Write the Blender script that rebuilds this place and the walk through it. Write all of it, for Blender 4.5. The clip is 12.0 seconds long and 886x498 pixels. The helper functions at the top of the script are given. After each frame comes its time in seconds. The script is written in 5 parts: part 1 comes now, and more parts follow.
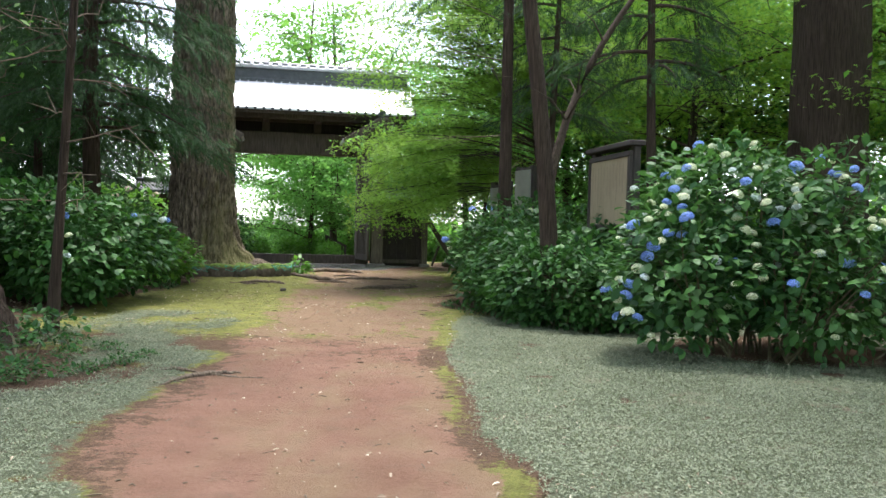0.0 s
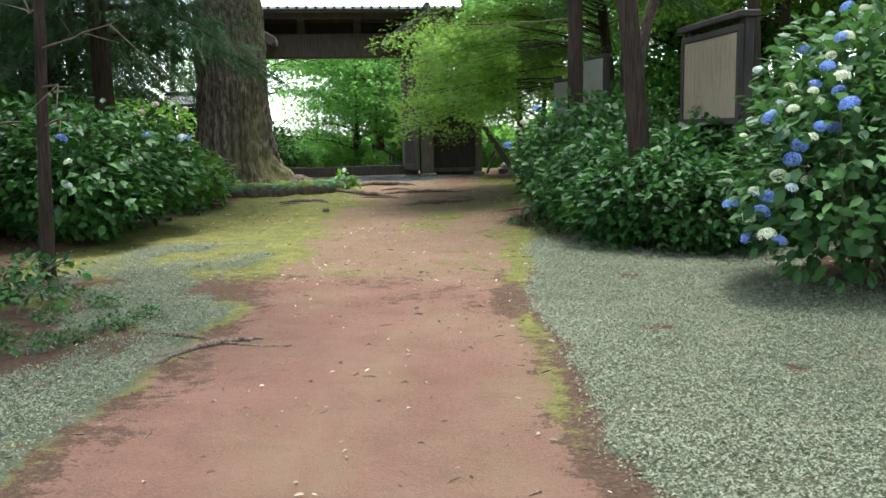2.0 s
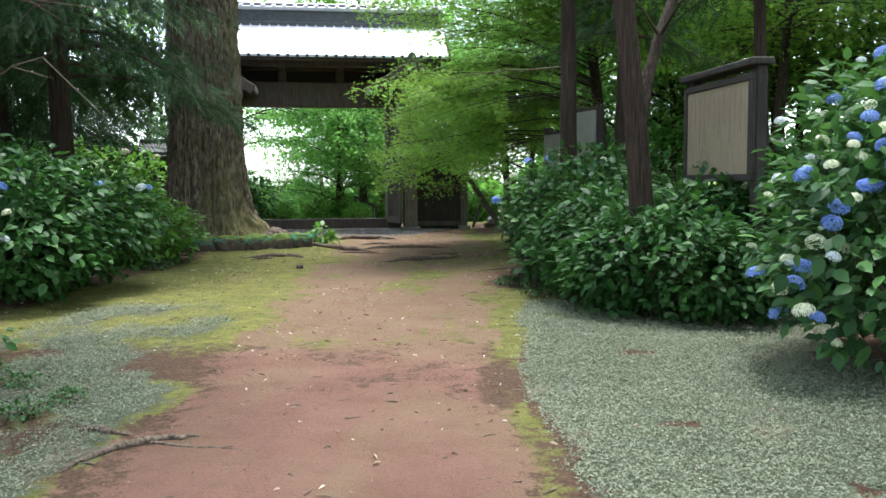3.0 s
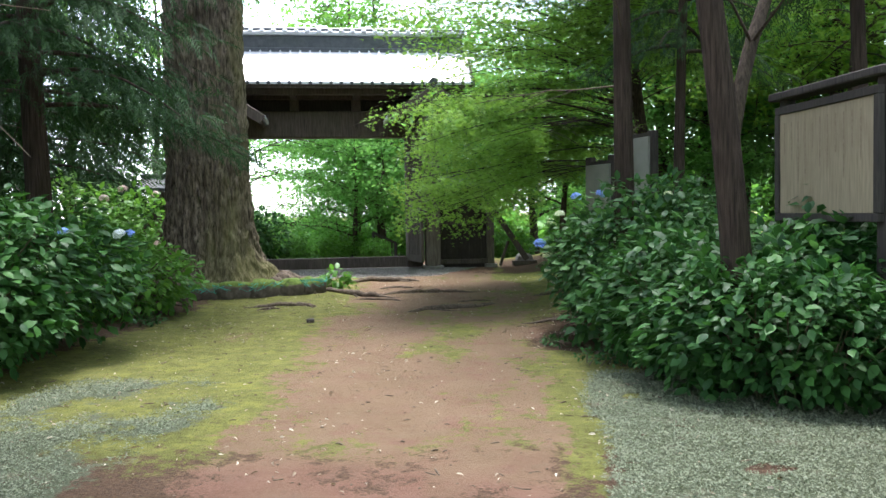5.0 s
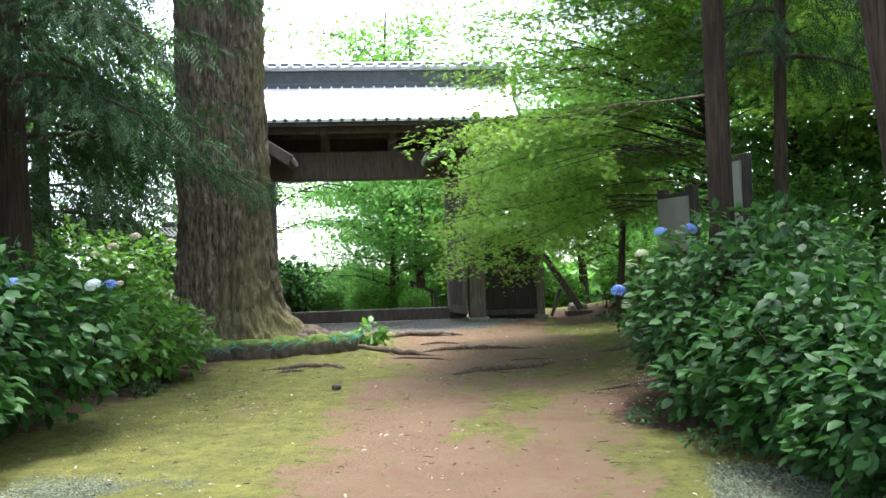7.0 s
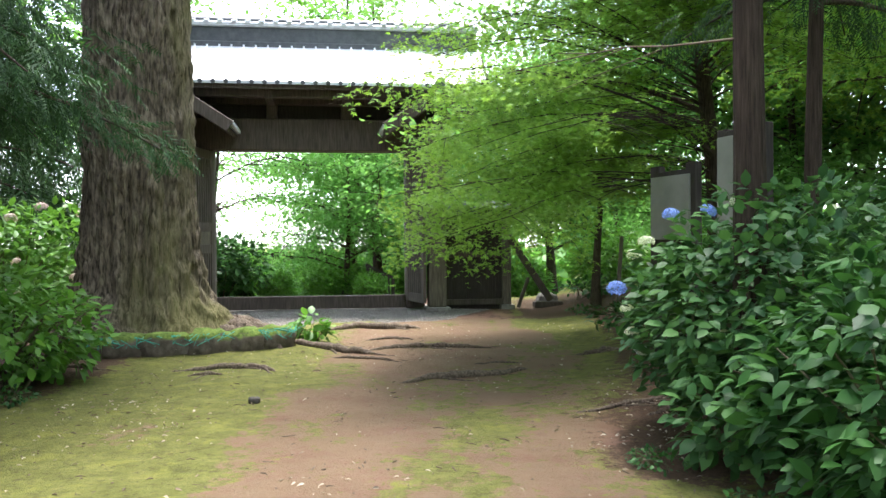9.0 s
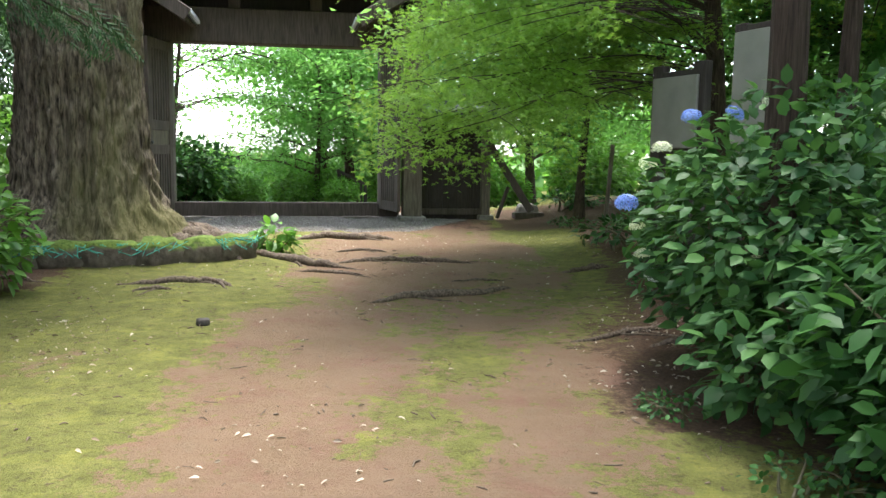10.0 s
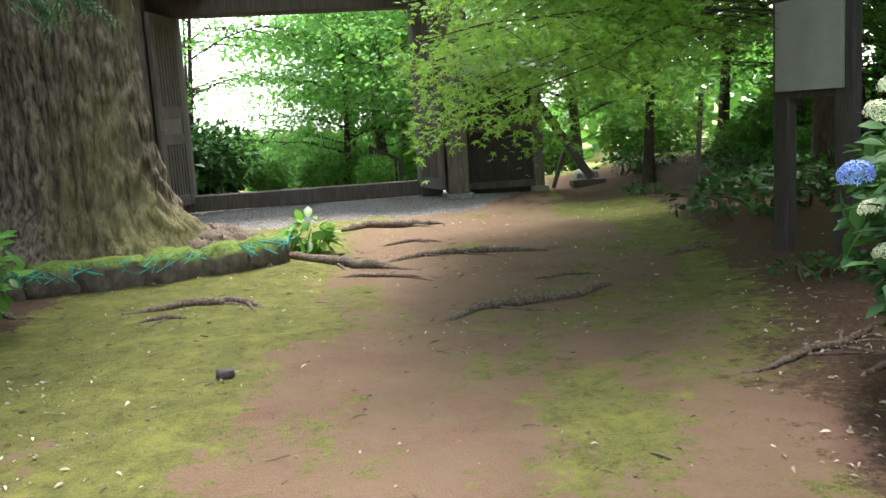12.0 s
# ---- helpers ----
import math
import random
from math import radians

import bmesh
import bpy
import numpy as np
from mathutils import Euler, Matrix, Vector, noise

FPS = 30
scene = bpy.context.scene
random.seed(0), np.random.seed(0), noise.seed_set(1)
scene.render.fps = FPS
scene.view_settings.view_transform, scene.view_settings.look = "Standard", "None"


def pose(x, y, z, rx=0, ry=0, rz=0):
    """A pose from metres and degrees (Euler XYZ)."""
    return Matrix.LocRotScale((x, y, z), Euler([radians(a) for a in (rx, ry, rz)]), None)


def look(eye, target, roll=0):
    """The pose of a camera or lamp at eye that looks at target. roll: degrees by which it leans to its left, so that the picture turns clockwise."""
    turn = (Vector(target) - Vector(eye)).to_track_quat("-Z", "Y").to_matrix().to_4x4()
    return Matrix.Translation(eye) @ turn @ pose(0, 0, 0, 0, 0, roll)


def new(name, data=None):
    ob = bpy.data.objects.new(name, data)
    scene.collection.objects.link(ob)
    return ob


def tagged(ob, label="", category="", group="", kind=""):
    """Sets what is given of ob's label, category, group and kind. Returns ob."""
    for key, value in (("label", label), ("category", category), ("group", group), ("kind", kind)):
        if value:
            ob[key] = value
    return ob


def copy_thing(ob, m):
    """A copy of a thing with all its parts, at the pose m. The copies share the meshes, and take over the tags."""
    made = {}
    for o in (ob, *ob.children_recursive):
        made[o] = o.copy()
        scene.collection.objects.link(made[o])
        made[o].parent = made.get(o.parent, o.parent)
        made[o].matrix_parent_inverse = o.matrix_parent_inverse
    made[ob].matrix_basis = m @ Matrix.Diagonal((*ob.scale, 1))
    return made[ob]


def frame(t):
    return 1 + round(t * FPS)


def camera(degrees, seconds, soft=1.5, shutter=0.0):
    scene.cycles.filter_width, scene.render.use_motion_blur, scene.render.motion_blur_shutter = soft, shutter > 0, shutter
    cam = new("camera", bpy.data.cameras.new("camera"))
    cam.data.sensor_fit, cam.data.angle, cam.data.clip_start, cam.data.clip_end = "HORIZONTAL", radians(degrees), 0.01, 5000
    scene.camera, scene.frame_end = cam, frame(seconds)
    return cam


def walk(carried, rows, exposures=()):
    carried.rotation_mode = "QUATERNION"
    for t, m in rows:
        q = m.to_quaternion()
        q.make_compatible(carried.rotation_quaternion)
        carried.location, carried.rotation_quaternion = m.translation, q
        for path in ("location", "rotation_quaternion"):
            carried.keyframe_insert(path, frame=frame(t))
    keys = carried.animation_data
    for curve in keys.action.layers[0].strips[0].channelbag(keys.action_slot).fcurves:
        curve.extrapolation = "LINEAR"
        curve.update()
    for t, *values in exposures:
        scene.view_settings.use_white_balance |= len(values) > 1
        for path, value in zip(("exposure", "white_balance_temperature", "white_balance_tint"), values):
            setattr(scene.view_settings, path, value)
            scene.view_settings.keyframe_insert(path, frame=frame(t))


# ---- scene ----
cam = camera(55.0, 12.0)
PATH = [
    (0, (0.106, 1.072, 1.283), (0.103, 3.071, 1.228), 1.5),
    (0.5, (0.037, 1.556, 1.281), (0.077, 3.546, 1.084), -1.0),
    (1, (-0.022, 2.048, 1.284), (-0.118, 4.032, 1.053), -1.4),
    (1.5, (-0.065, 2.496, 1.324), (-0.107, 4.484, 1.105), -1.1),
    (2, (-0.091, 2.936, 1.307), (-0.212, 4.913, 1.027), -1.2),
    (2.5, (-0.141, 3.362, 1.325), (-0.121, 5.332, 0.977), -0.9),
    (3, (-0.121, 3.885, 1.314), (-0.204, 5.877, 1.154), -0.4),
    (5, (-0.387, 5.627, 1.433), (-0.51, 7.621, 1.344), -1.0),
    (5.5, (-0.483, 6.135, 1.392), (-0.669, 8.127, 1.383), -2.5),
    (6, (-0.577, 6.649, 1.373), (-0.725, 8.643, 1.397), -3.4),
    (6.5, (-0.638, 7.064, 1.354), (-0.838, 9.053, 1.407), -2.6),
    (7, (-0.641, 7.476, 1.359), (-0.852, 9.465, 1.389), -1.8),
    (8.8, (-0.757, 9.128, 1.373), (-0.936, 11.12, 1.382), -0.6),
    (9, (-0.724, 9.342, 1.368), (-0.849, 11.338, 1.356), -0.4),
    (9.5, (-0.738, 9.825, 1.364), (-0.883, 11.819, 1.331), -0.5),
    (10, (-0.816, 10.282, 1.337), (-0.877, 12.268, 1.109), 0.8),
    (10.5, (-0.881, 10.764, 1.365), (-1.079, 12.747, 1.198), 0.8),
    (11, (-1.001, 11.216, 1.346), (-1.186, 13.189, 1.078), -2.4),
    (11.5, (-1.134, 11.646, 1.339), (-1.391, 13.607, 1.042), -2.3),
    (12, (-1.246, 12.047, 1.349), (-1.383, 14.019, 1.049), -3.6),
]
walk(cam, [(t, look(eye, target, roll)) for t, eye, target, roll in PATH], exposures=((0, 2.52, 6200, 12), (3.5, 2.5, 5950, 12), (7, 2.9, 6000, 12), (9.5, 3.05, 6200, 12), (12, 3.05, 6250, 13)))

# ---- light: a bright overcast sky and a wide, weak sun ----
SUN_ELEVATION, SUN_AZIMUTH = radians(76), radians(14)
world = bpy.data.worlds.new("overcast_sky")
scene.world = world
world.use_nodes = True
wn = world.node_tree
sky = wn.nodes.new("ShaderNodeTexSky")
sky.sky_type = "NISHITA"
sky.sun_disc = False
sky.sun_elevation, sky.sun_rotation = SUN_ELEVATION, SUN_AZIMUTH
sky.air_density, sky.dust_density, sky.ozone_density = 1.0, 1.0, 0.8
pale = wn.nodes.new("ShaderNodeHueSaturation")
pale.inputs["Saturation"].default_value = 0.4
wn.links.new(sky.outputs["Color"], pale.inputs["Color"])
wn.links.new(pale.outputs["Color"], wn.nodes["Background"].inputs["Color"])
wn.nodes["Background"].inputs["Strength"].default_value = 0.15

sun_data = bpy.data.lights.new("sun", "SUN")
sun_data.energy, sun_data.angle, sun_data.color = 1.5, radians(16), (1.0, 0.95, 0.86)
sun = new("sun", sun_data)
sun_way = Vector((math.sin(SUN_AZIMUTH) * math.cos(SUN_ELEVATION), math.cos(SUN_AZIMUTH) * math.cos(SUN_ELEVATION), math.sin(SUN_ELEVATION)))
sun.matrix_world = look(sun_way * 60, (0, 0, 0))


# ---- materials ----
class Nodes:
    """A small wrapper to write node materials in few lines."""

    def __init__(self, name):
        self.mat = bpy.data.materials.new(name)
        self.mat.use_nodes = True
        self.tree = self.mat.node_tree
        self.bsdf = self.tree.nodes["Principled BSDF"]
        self.out = self.tree.nodes["Material Output"]

    def add(self, kind, **sets):
        node = self.tree.nodes.new(kind)
        for key, value in sets.items():
            if key in node.inputs:
                node.inputs[key].default_value = value
        return node

    def link(self, a, b):
        self.tree.links.new(a, b)

    def noise(self, scale, detail=4.0, rough=0.55, stretch=(1, 1, 1), coords="Object"):
        tc = self.add("ShaderNodeTexCoord")
        mp = self.add("ShaderNodeMapping", Scale=stretch)
        self.link(tc.outputs[coords], mp.inputs["Vector"])
        nz = self.add("ShaderNodeTexNoise", Scale=scale, Detail=detail, Roughness=rough)
        self.link(mp.outputs["Vector"], nz.inputs["Vector"])
        return nz.outputs["Fac"]

    def ramp(self, fac, stops):
        r = self.add("ShaderNodeValToRGB")
        els = r.color_ramp.elements
        while len(els) < len(stops):
            els.new(0.5)
        for e, (p, c) in zip(els, stops):
            e.position, e.color = p, (*c, 1.0)
        self.link(fac, r.inputs["Fac"])
        return r.outputs["Color"]

    def mix(self, fac, a, b, blend="MIX"):
        m = self.tree.nodes.new("ShaderNodeMix")
        m.data_type, m.blend_type = "RGBA", blend
        for sock, val in ((m.inputs[0], fac), (m.inputs[6], a), (m.inputs[7], b)):
            if isinstance(val, bpy.types.NodeSocket):
                self.link(val, sock)
            elif isinstance(val, (int, float)):
                sock.default_value = val
            else:
                sock.default_value = (*val, 1.0)
        return m.outputs[2]

    def math(self, op, a, b, clamp=False):
        m = self.tree.nodes.new("ShaderNodeMath")
        m.operation, m.use_clamp = op, clamp
        for sock, val in ((m.inputs[0], a), (m.inputs[1], b)):
            if isinstance(val, (int, float)):
                sock.default_value = val
            else:
                self.link(val, sock)
        return m.outputs[0]

    def step(self, fac, lo, hi):
        m = self.add("ShaderNodeMapRange")
        m.interpolation_type = "SMOOTHSTEP"
        m.inputs["From Min"].default_value, m.inputs["From Max"].default_value = lo, hi
        self.link(fac, m.inputs["Value"])
        return m.outputs["Result"]

    def bump(self, height, strength, distance=0.02):
        b = self.add("ShaderNodeBump", Strength=strength, Distance=distance)
        self.link(height, b.inputs["Height"])
        self.link(b.outputs["Normal"], self.bsdf.inputs["Normal"])
        return b

    def done(self, color=None, rough=0.8, spec=0.3, metal=0.0):
        if color is not None:
            if isinstance(color, bpy.types.NodeSocket):
                self.link(color, self.bsdf.inputs["Base Color"])
            else:
                self.bsdf.inputs["Base Color"].default_value = (*color, 1)
        self.bsdf.inputs["Roughness"].default_value = rough
        self.bsdf.inputs["Specular IOR Level"].default_value = spec
        self.bsdf.inputs["Metallic"].default_value = metal
        return self.mat


def leaf_material(name, dark, mid, light, rough=0.45, through_light=0.35, spec=0.4, single=False):
    n = Nodes(name)
    pick = n.add("ShaderNodeObjectInfo").outputs["Random"] if single else n.add("ShaderNodeNewGeometry").outputs["Random Per Island"]
    col = n.ramp(pick, [(0.0, dark), (0.5, mid), (1.0, light)])
    big = n.noise(0.9, 2)
    col = n.mix(n.step(big, 0.35, 0.7), col, n.mix(0.5, col, light))
    n.done(col, rough, spec)
    tr = n.add("ShaderNodeBsdfTranslucent")
    warm = n.mix(0.35, col, (light[0] * 1.35, light[1] * 1.34, light[2] * 0.75))
    n.link(warm, tr.inputs["Color"])
    ms = n.add("ShaderNodeMixShader", Fac=through_light)
    n.link(n.bsdf.outputs[0], ms.inputs[1])
    n.link(tr.outputs[0], ms.inputs[2])
    n.link(ms.outputs[0], n.out.inputs["Surface"])
    return n.mat


def bark_material(name, dark, light, moss=None, scale=3.0, stretch=(4, 4, 0.5), depth=0.03):
    n = Nodes(name)
    fine = n.noise(scale * 3, 8, 0.65, stretch)
    broad = n.noise(1.1, 3, 0.5)
    col = n.ramp(fine, [(0.36, dark), (0.64, light)])
    col = n.mix(n.step(broad, 0.4, 0.7), col, n.mix(0.5, col, dark))
    if moss:
        patch = n.noise(0.8, 4, 0.6, (1, 1, 0.35))
        tc, axes = n.add("ShaderNodeTexCoord"), n.add("ShaderNodeSeparateXYZ")
        n.link(tc.outputs["Object"], axes.inputs[0])
        # more moss towards +X; its paler tone also paints the light on that flank
        patch = n.math("ADD", patch, n.math("MULTIPLY", axes.outputs["X"], 0.2))
        col = n.mix(n.math("MULTIPLY", n.step(patch, 0.58, 0.80), 0.6), col, n.mix(fine, (moss[0] * .4, moss[1] * .4, moss[2] * .4), (moss[0] * 1.6, moss[1] * 1.6, moss[2] * 1.6)))
    n.bump(fine, 0.9, depth)
    return n.done(col, 0.9, 0.15)


def wood_material(name, dark, light, rough=0.8):
    n = Nodes(name)
    grain = n.noise(5, 6, 0.6, (9, 9, 0.7))
    stain = n.noise(1.3, 4, 0.6)
    col = n.ramp(grain, [(0.3, dark), (0.75, light)])
    col = n.mix(n.step(stain, 0.45, 0.7), col, n.mix(0.55, col, dark))
    n.bump(grain, 0.35, 0.008)
    return n.done(col, rough, 0.25)


def plain_material(name, a, b, scale=12, rough=0.7, bump=0.2, spec=0.3, metal=0.0):
    n = Nodes(name)
    nz = n.noise(scale, 5, 0.6)
    n.bump(nz, bump, 0.01)
    return n.done(n.ramp(nz, [(0.3, a), (0.7, b)]), rough, spec, metal)


M_HYDRANGEA = leaf_material("hydrangea_leaf", (0.016, 0.050, 0.019), (0.031, 0.092, 0.030), (0.075, 0.175, 0.042), 0.5, 0.3, 0.2)
M_SINGLE_LEAF = leaf_material("single_hydrangea_leaf", (0.016, 0.050, 0.019), (0.031, 0.092, 0.030), (0.075, 0.175, 0.042), 0.5, 0.3, 0.2, True)
M_SHRUB = leaf_material("shrub_leaf", (0.012, 0.042, 0.014), (0.024, 0.080, 0.019), (0.052, 0.145, 0.028), 0.5, 0.28, 0.22)
M_SHRUB_LIGHT = leaf_material("light_shrub_leaf", (0.05, 0.14, 0.02), (0.09, 0.23, 0.03), (0.16, 0.34, 0.05), 0.45, 0.4)
M_MAPLE = leaf_material("maple_leaf", (0.095, 0.22, 0.030), (0.185, 0.36, 0.050), (0.30, 0.48, 0.085), 0.55, 0.55, 0.25)
M_MAPLE_DEEP = leaf_material("deep_maple_leaf", (0.060, 0.17, 0.04), (0.12, 0.29, 0.07), (0.20, 0.41, 0.11), 0.55, 0.6, 0.25)
M_WOODS = leaf_material("woodland_leaf", (0.036, 0.11, 0.022), (0.075, 0.20, 0.034), (0.14, 0.30, 0.05), 0.5, 0.55)
M_NEEDLE = leaf_material("conifer_needle", (0.010, 0.030, 0.012), (0.022, 0.058, 0.020), (0.048, 0.105, 0.032), 0.65, 0.3, 0.2)
M_CLOVER = leaf_material("groundcover_leaf", (0.080, 0.100, 0.062), (0.140, 0.165, 0.105), (0.220, 0.240, 0.165), 0.75, 0.2)
M_LITTER = leaf_material("fallen_leaf", (0.11, 0.07, 0.045), (0.22, 0.155, 0.10), (0.55, 0.48, 0.38), 0.7, 0.1)
M_BLUE = leaf_material("blue_petal", (0.10, 0.19, 0.62), (0.16, 0.28, 0.76), (0.30, 0.42, 0.85), 0.6, 0.2)
M_CREAM = leaf_material("cream_petal", (0.50, 0.58, 0.30), (0.66, 0.70, 0.46), (0.80, 0.82, 0.66), 0.6, 0.2)
M_PALEBLUE = leaf_material("pale_petal", (0.45, 0.55, 0.62), (0.62, 0.70, 0.74), (0.76, 0.82, 0.82), 0.6, 0.2)
M_PINK = leaf_material("pink_petal", (0.55, 0.36, 0.38), (0.70, 0.50, 0.50), (0.78, 0.64, 0.60), 0.6, 0.2)
M_BARK_OLD = bark_material("old_grey_bark", (0.034, 0.026, 0.019), (0.30, 0.24, 0.175), (0.185, 0.175, 0.062), 4.0, (2.2, 2.2, .45), 0.07)
M_BARK_RED = bark_material("red_cedar_bark", (0.024, 0.017, 0.013), (0.082, 0.058, 0.043), None, 3, (6, 6, 0.3))
M_BARK_DARK = bark_material("dark_bark", (0.03, 0.022, 0.017), (0.10, 0.075, 0.055), None, 4)
M_STEM = plain_material("green_brown_stem", (0.06, 0.06, 0.03), (0.13, 0.11, 0.06), 20)
M_TWIG = plain_material("dry_twig", (0.07, 0.05, 0.035), (0.17, 0.13, 0.09), 25, 0.9)
M_ROOT = bark_material("weathered_root", (0.045, 0.033, 0.025), (0.20, 0.155, 0.115), None, 5, (3, 3, 3), 0.015)
M_WOOD = wood_material("dark_gate_timber", (0.050, 0.040, 0.033), (0.140, 0.112, 0.092))
M_WOOD_GREY = wood_material("weathered_post_timber", (0.075, 0.062, 0.048), (0.20, 0.168, 0.125))
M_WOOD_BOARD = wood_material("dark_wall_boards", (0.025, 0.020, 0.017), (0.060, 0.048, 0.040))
M_METAL = plain_material("pale_roof_sheet", (0.55, 0.57, 0.60), (0.70, 0.71, 0.73), 3, 0.32, 0.05, 0.5, 0.25)
M_TILE = plain_material("grey_ridge_tile", (0.05, 0.055, 0.06), (0.10, 0.105, 0.115), 8, 0.45, 0.1, 0.5)
M_TILE_PALE = plain_material("pale_tile_end", (0.45, 0.46, 0.48), (0.62, 0.63, 0.65), 8, 0.4, 0.05, 0.5)
M_STONE = plain_material("grey_stone", (0.14, 0.13, 0.115), (0.30, 0.28, 0.25), 14, 0.85, 0.5)
M_STONE_DARK = plain_material("dark_stone", (0.035, 0.03, 0.027), (0.10, 0.088, 0.078), 20, 0.9, 0.6)
M_PANEL = plain_material("pale_notice_panel", (0.20, 0.20, 0.175), (0.27, 0.265, 0.235), 2.5, 0.6, 0.05)
M_PLATE = wood_material("pale_sign_plate", (0.24, 0.19, 0.12), (0.38, 0.31, 0.21), 0.6)
M_POST = wood_material("dark_sign_post", (0.028, 0.024, 0.022), (0.075, 0.062, 0.052))
M_INK = plain_material("faded_ink", (0.21, 0.165, 0.11), (0.31, 0.25, 0.17), 30, 0.8)
M_NET = plain_material("green_net", (0.03, 0.22, 0.16), (0.06, 0.33, 0.24), 20, 0.6)


def mossy_material():
    n = Nodes("mossy_edging_stone")
    up = n.add("ShaderNodeNewGeometry")
    sep = n.add("ShaderNodeSeparateXYZ")
    n.link(up.outputs["Normal"], sep.inputs[0])
    nz = n.noise(9, 6, 0.6)
    rock = n.ramp(nz, [(0.3, (0.07, 0.055, 0.045)), (0.7, (0.17, 0.14, 0.11))])
    moss = n.ramp(n.noise(30, 4), [(0.3, (0.05, 0.085, 0.02)), (0.7, (0.15, 0.20, 0.045))])
    fac = n.step(n.math("ADD", sep.outputs["Z"], n.math("MULTIPLY", nz, 0.7)), 0.55, 0.95)
    n.bump(nz, 0.7, 0.03)
    return n.done(n.mix(fac, rock, moss), 0.95, 0.1)


M_MOSSY = mossy_material()


def ground_material():
    """Red earth, yellow-green moss, grey-green ground cover, gravel and leaf litter, by the zones laid down in the mesh."""
    n = Nodes("garden_ground")
    zone = n.add("ShaderNodeAttribute")
    zone.attribute_name = "zone"
    sep = n.add("ShaderNodeSeparateColor")
    n.link(zone.outputs["Color"], sep.inputs[0])
    wob = n.noise(2.2, 6, 0.65)
    mid = n.noise(9, 5, 0.65)
    fine = n.noise(55, 6, 0.7)
    grit = n.noise(220, 3, 0.7)
    jitter = n.math("ADD", n.math("MULTIPLY", n.math("SUBTRACT", wob, 0.5), 1.1), n.math("MULTIPLY", n.math("SUBTRACT", mid, 0.5), 1.3))
    jitter = n.math("ADD", jitter, n.math("MULTIPLY", n.math("SUBTRACT", fine, 0.5), 0.7))

    def cover(socket, lo=0.40, hi=0.60):
        return n.step(n.math("ADD", socket, jitter), lo, hi)

    earth = n.ramp(n.noise(1.6, 5, 0.6), [(0.3, (0.138, 0.073, 0.050)), (0.7, (0.200, 0.114, 0.082))])
    earth = n.mix(n.step(fine, 0.35, 0.75), earth, n.mix(0.45, earth, (0.235, 0.142, 0.105)))
    earth = n.mix(n.math("MULTIPLY", n.step(grit, 0.62, 0.72), 0.5), earth, (0.10, 0.06, 0.04))
    earth = n.mix(n.math("MULTIPLY", n.step(n.noise(4.5, 6, 0.7), 0.5, 0.72), 0.5), earth, (0.125, 0.085, 0.06))
    film = n.math("MULTIPLY", n.step(sep.outputs["Blue"], 0.15, 0.75), n.step(n.noise(2.6, 5, 0.7), 0.22, 0.55))
    earth = n.mix(n.math("MULTIPLY", film, 0.45), earth, n.mix(mid, (0.150, 0.122, 0.062), (0.245, 0.195, 0.118)))
    moss = n.ramp(n.noise(5, 6, 0.7), [(0.25, (0.085, 0.090, 0.028)), (0.5, (0.155, 0.158, 0.044)), (0.78, (0.225, 0.210, 0.070))])
    moss = n.mix(n.step(n.noise(90, 5, 0.7), 0.42, 0.7), moss, n.mix(0.6, moss, (0.05, 0.06, 0.018)))
    moss = n.mix(n.math("MULTIPLY", n.step(n.noise(19, 5, 0.75), 0.52, 0.66), 0.7), moss, (0.062, 0.055, 0.026))
    moss = n.mix(n.math("MULTIPLY", n.step(n.noise(3.3, 5, 0.7), 0.5, 0.68), 0.55), moss, (0.235, 0.235, 0.055))
    clover = n.ramp(n.noise(70, 5, 0.7), [(0.3, (0.055, 0.068, 0.042)), (0.7, (0.145, 0.16, 0.105))])
    clover = n.mix(n.step(n.noise(1.7, 4, 0.6), 0.55, 0.75), clover, (0.20, 0.155, 0.115))
    litter = n.ramp(n.noise(38, 6, 0.75), [(0.3, (0.045, 0.030, 0.020)), (0.6, (0.115, 0.072, 0.047)), (0.8, (0.25, 0.18, 0.12))])
    vor = n.add("ShaderNodeTexVoronoi", Scale=42.0)
    tc = n.add("ShaderNodeTexCoord")
    n.link(tc.outputs["Object"], vor.inputs["Vector"])
    gravel = n.ramp(vor.outputs["Color"], [(0.2, (0.20, 0.185, 0.175)), (0.8, (0.40, 0.375, 0.36))])
    gravel = n.mix(n.step(vor.outputs["Distance"], 0.35, 0.6), gravel, (0.12, 0.10, 0.09))
    col = n.mix(cover(sep.outputs["Blue"]), litter, moss)
    col = n.mix(cover(sep.outputs["Green"]), col, clover)
    col = n.mix(cover(sep.outputs["Red"]), col, earth)
    col = n.mix(n.step(n.math("ADD", zone.outputs["Alpha"], n.math("MULTIPLY", n.math("SUBTRACT", mid, 0.5), 0.9)), 0.42, 0.58), gravel, col)
    h = n.math("ADD", n.math("MULTIPLY", mid, 0.8), n.math("MULTIPLY", fine, 0.6))
    h = n.math("ADD", h, n.math("MULTIPLY", n.noise(130, 4, 0.7), 0.35))
    n.bump(h, 1.0, 0.04)
    return n.done(col, 0.95, 0.12)


M_GROUND = ground_material()


# ---- mesh helpers ----
RNG = np.random.default_rng(7)


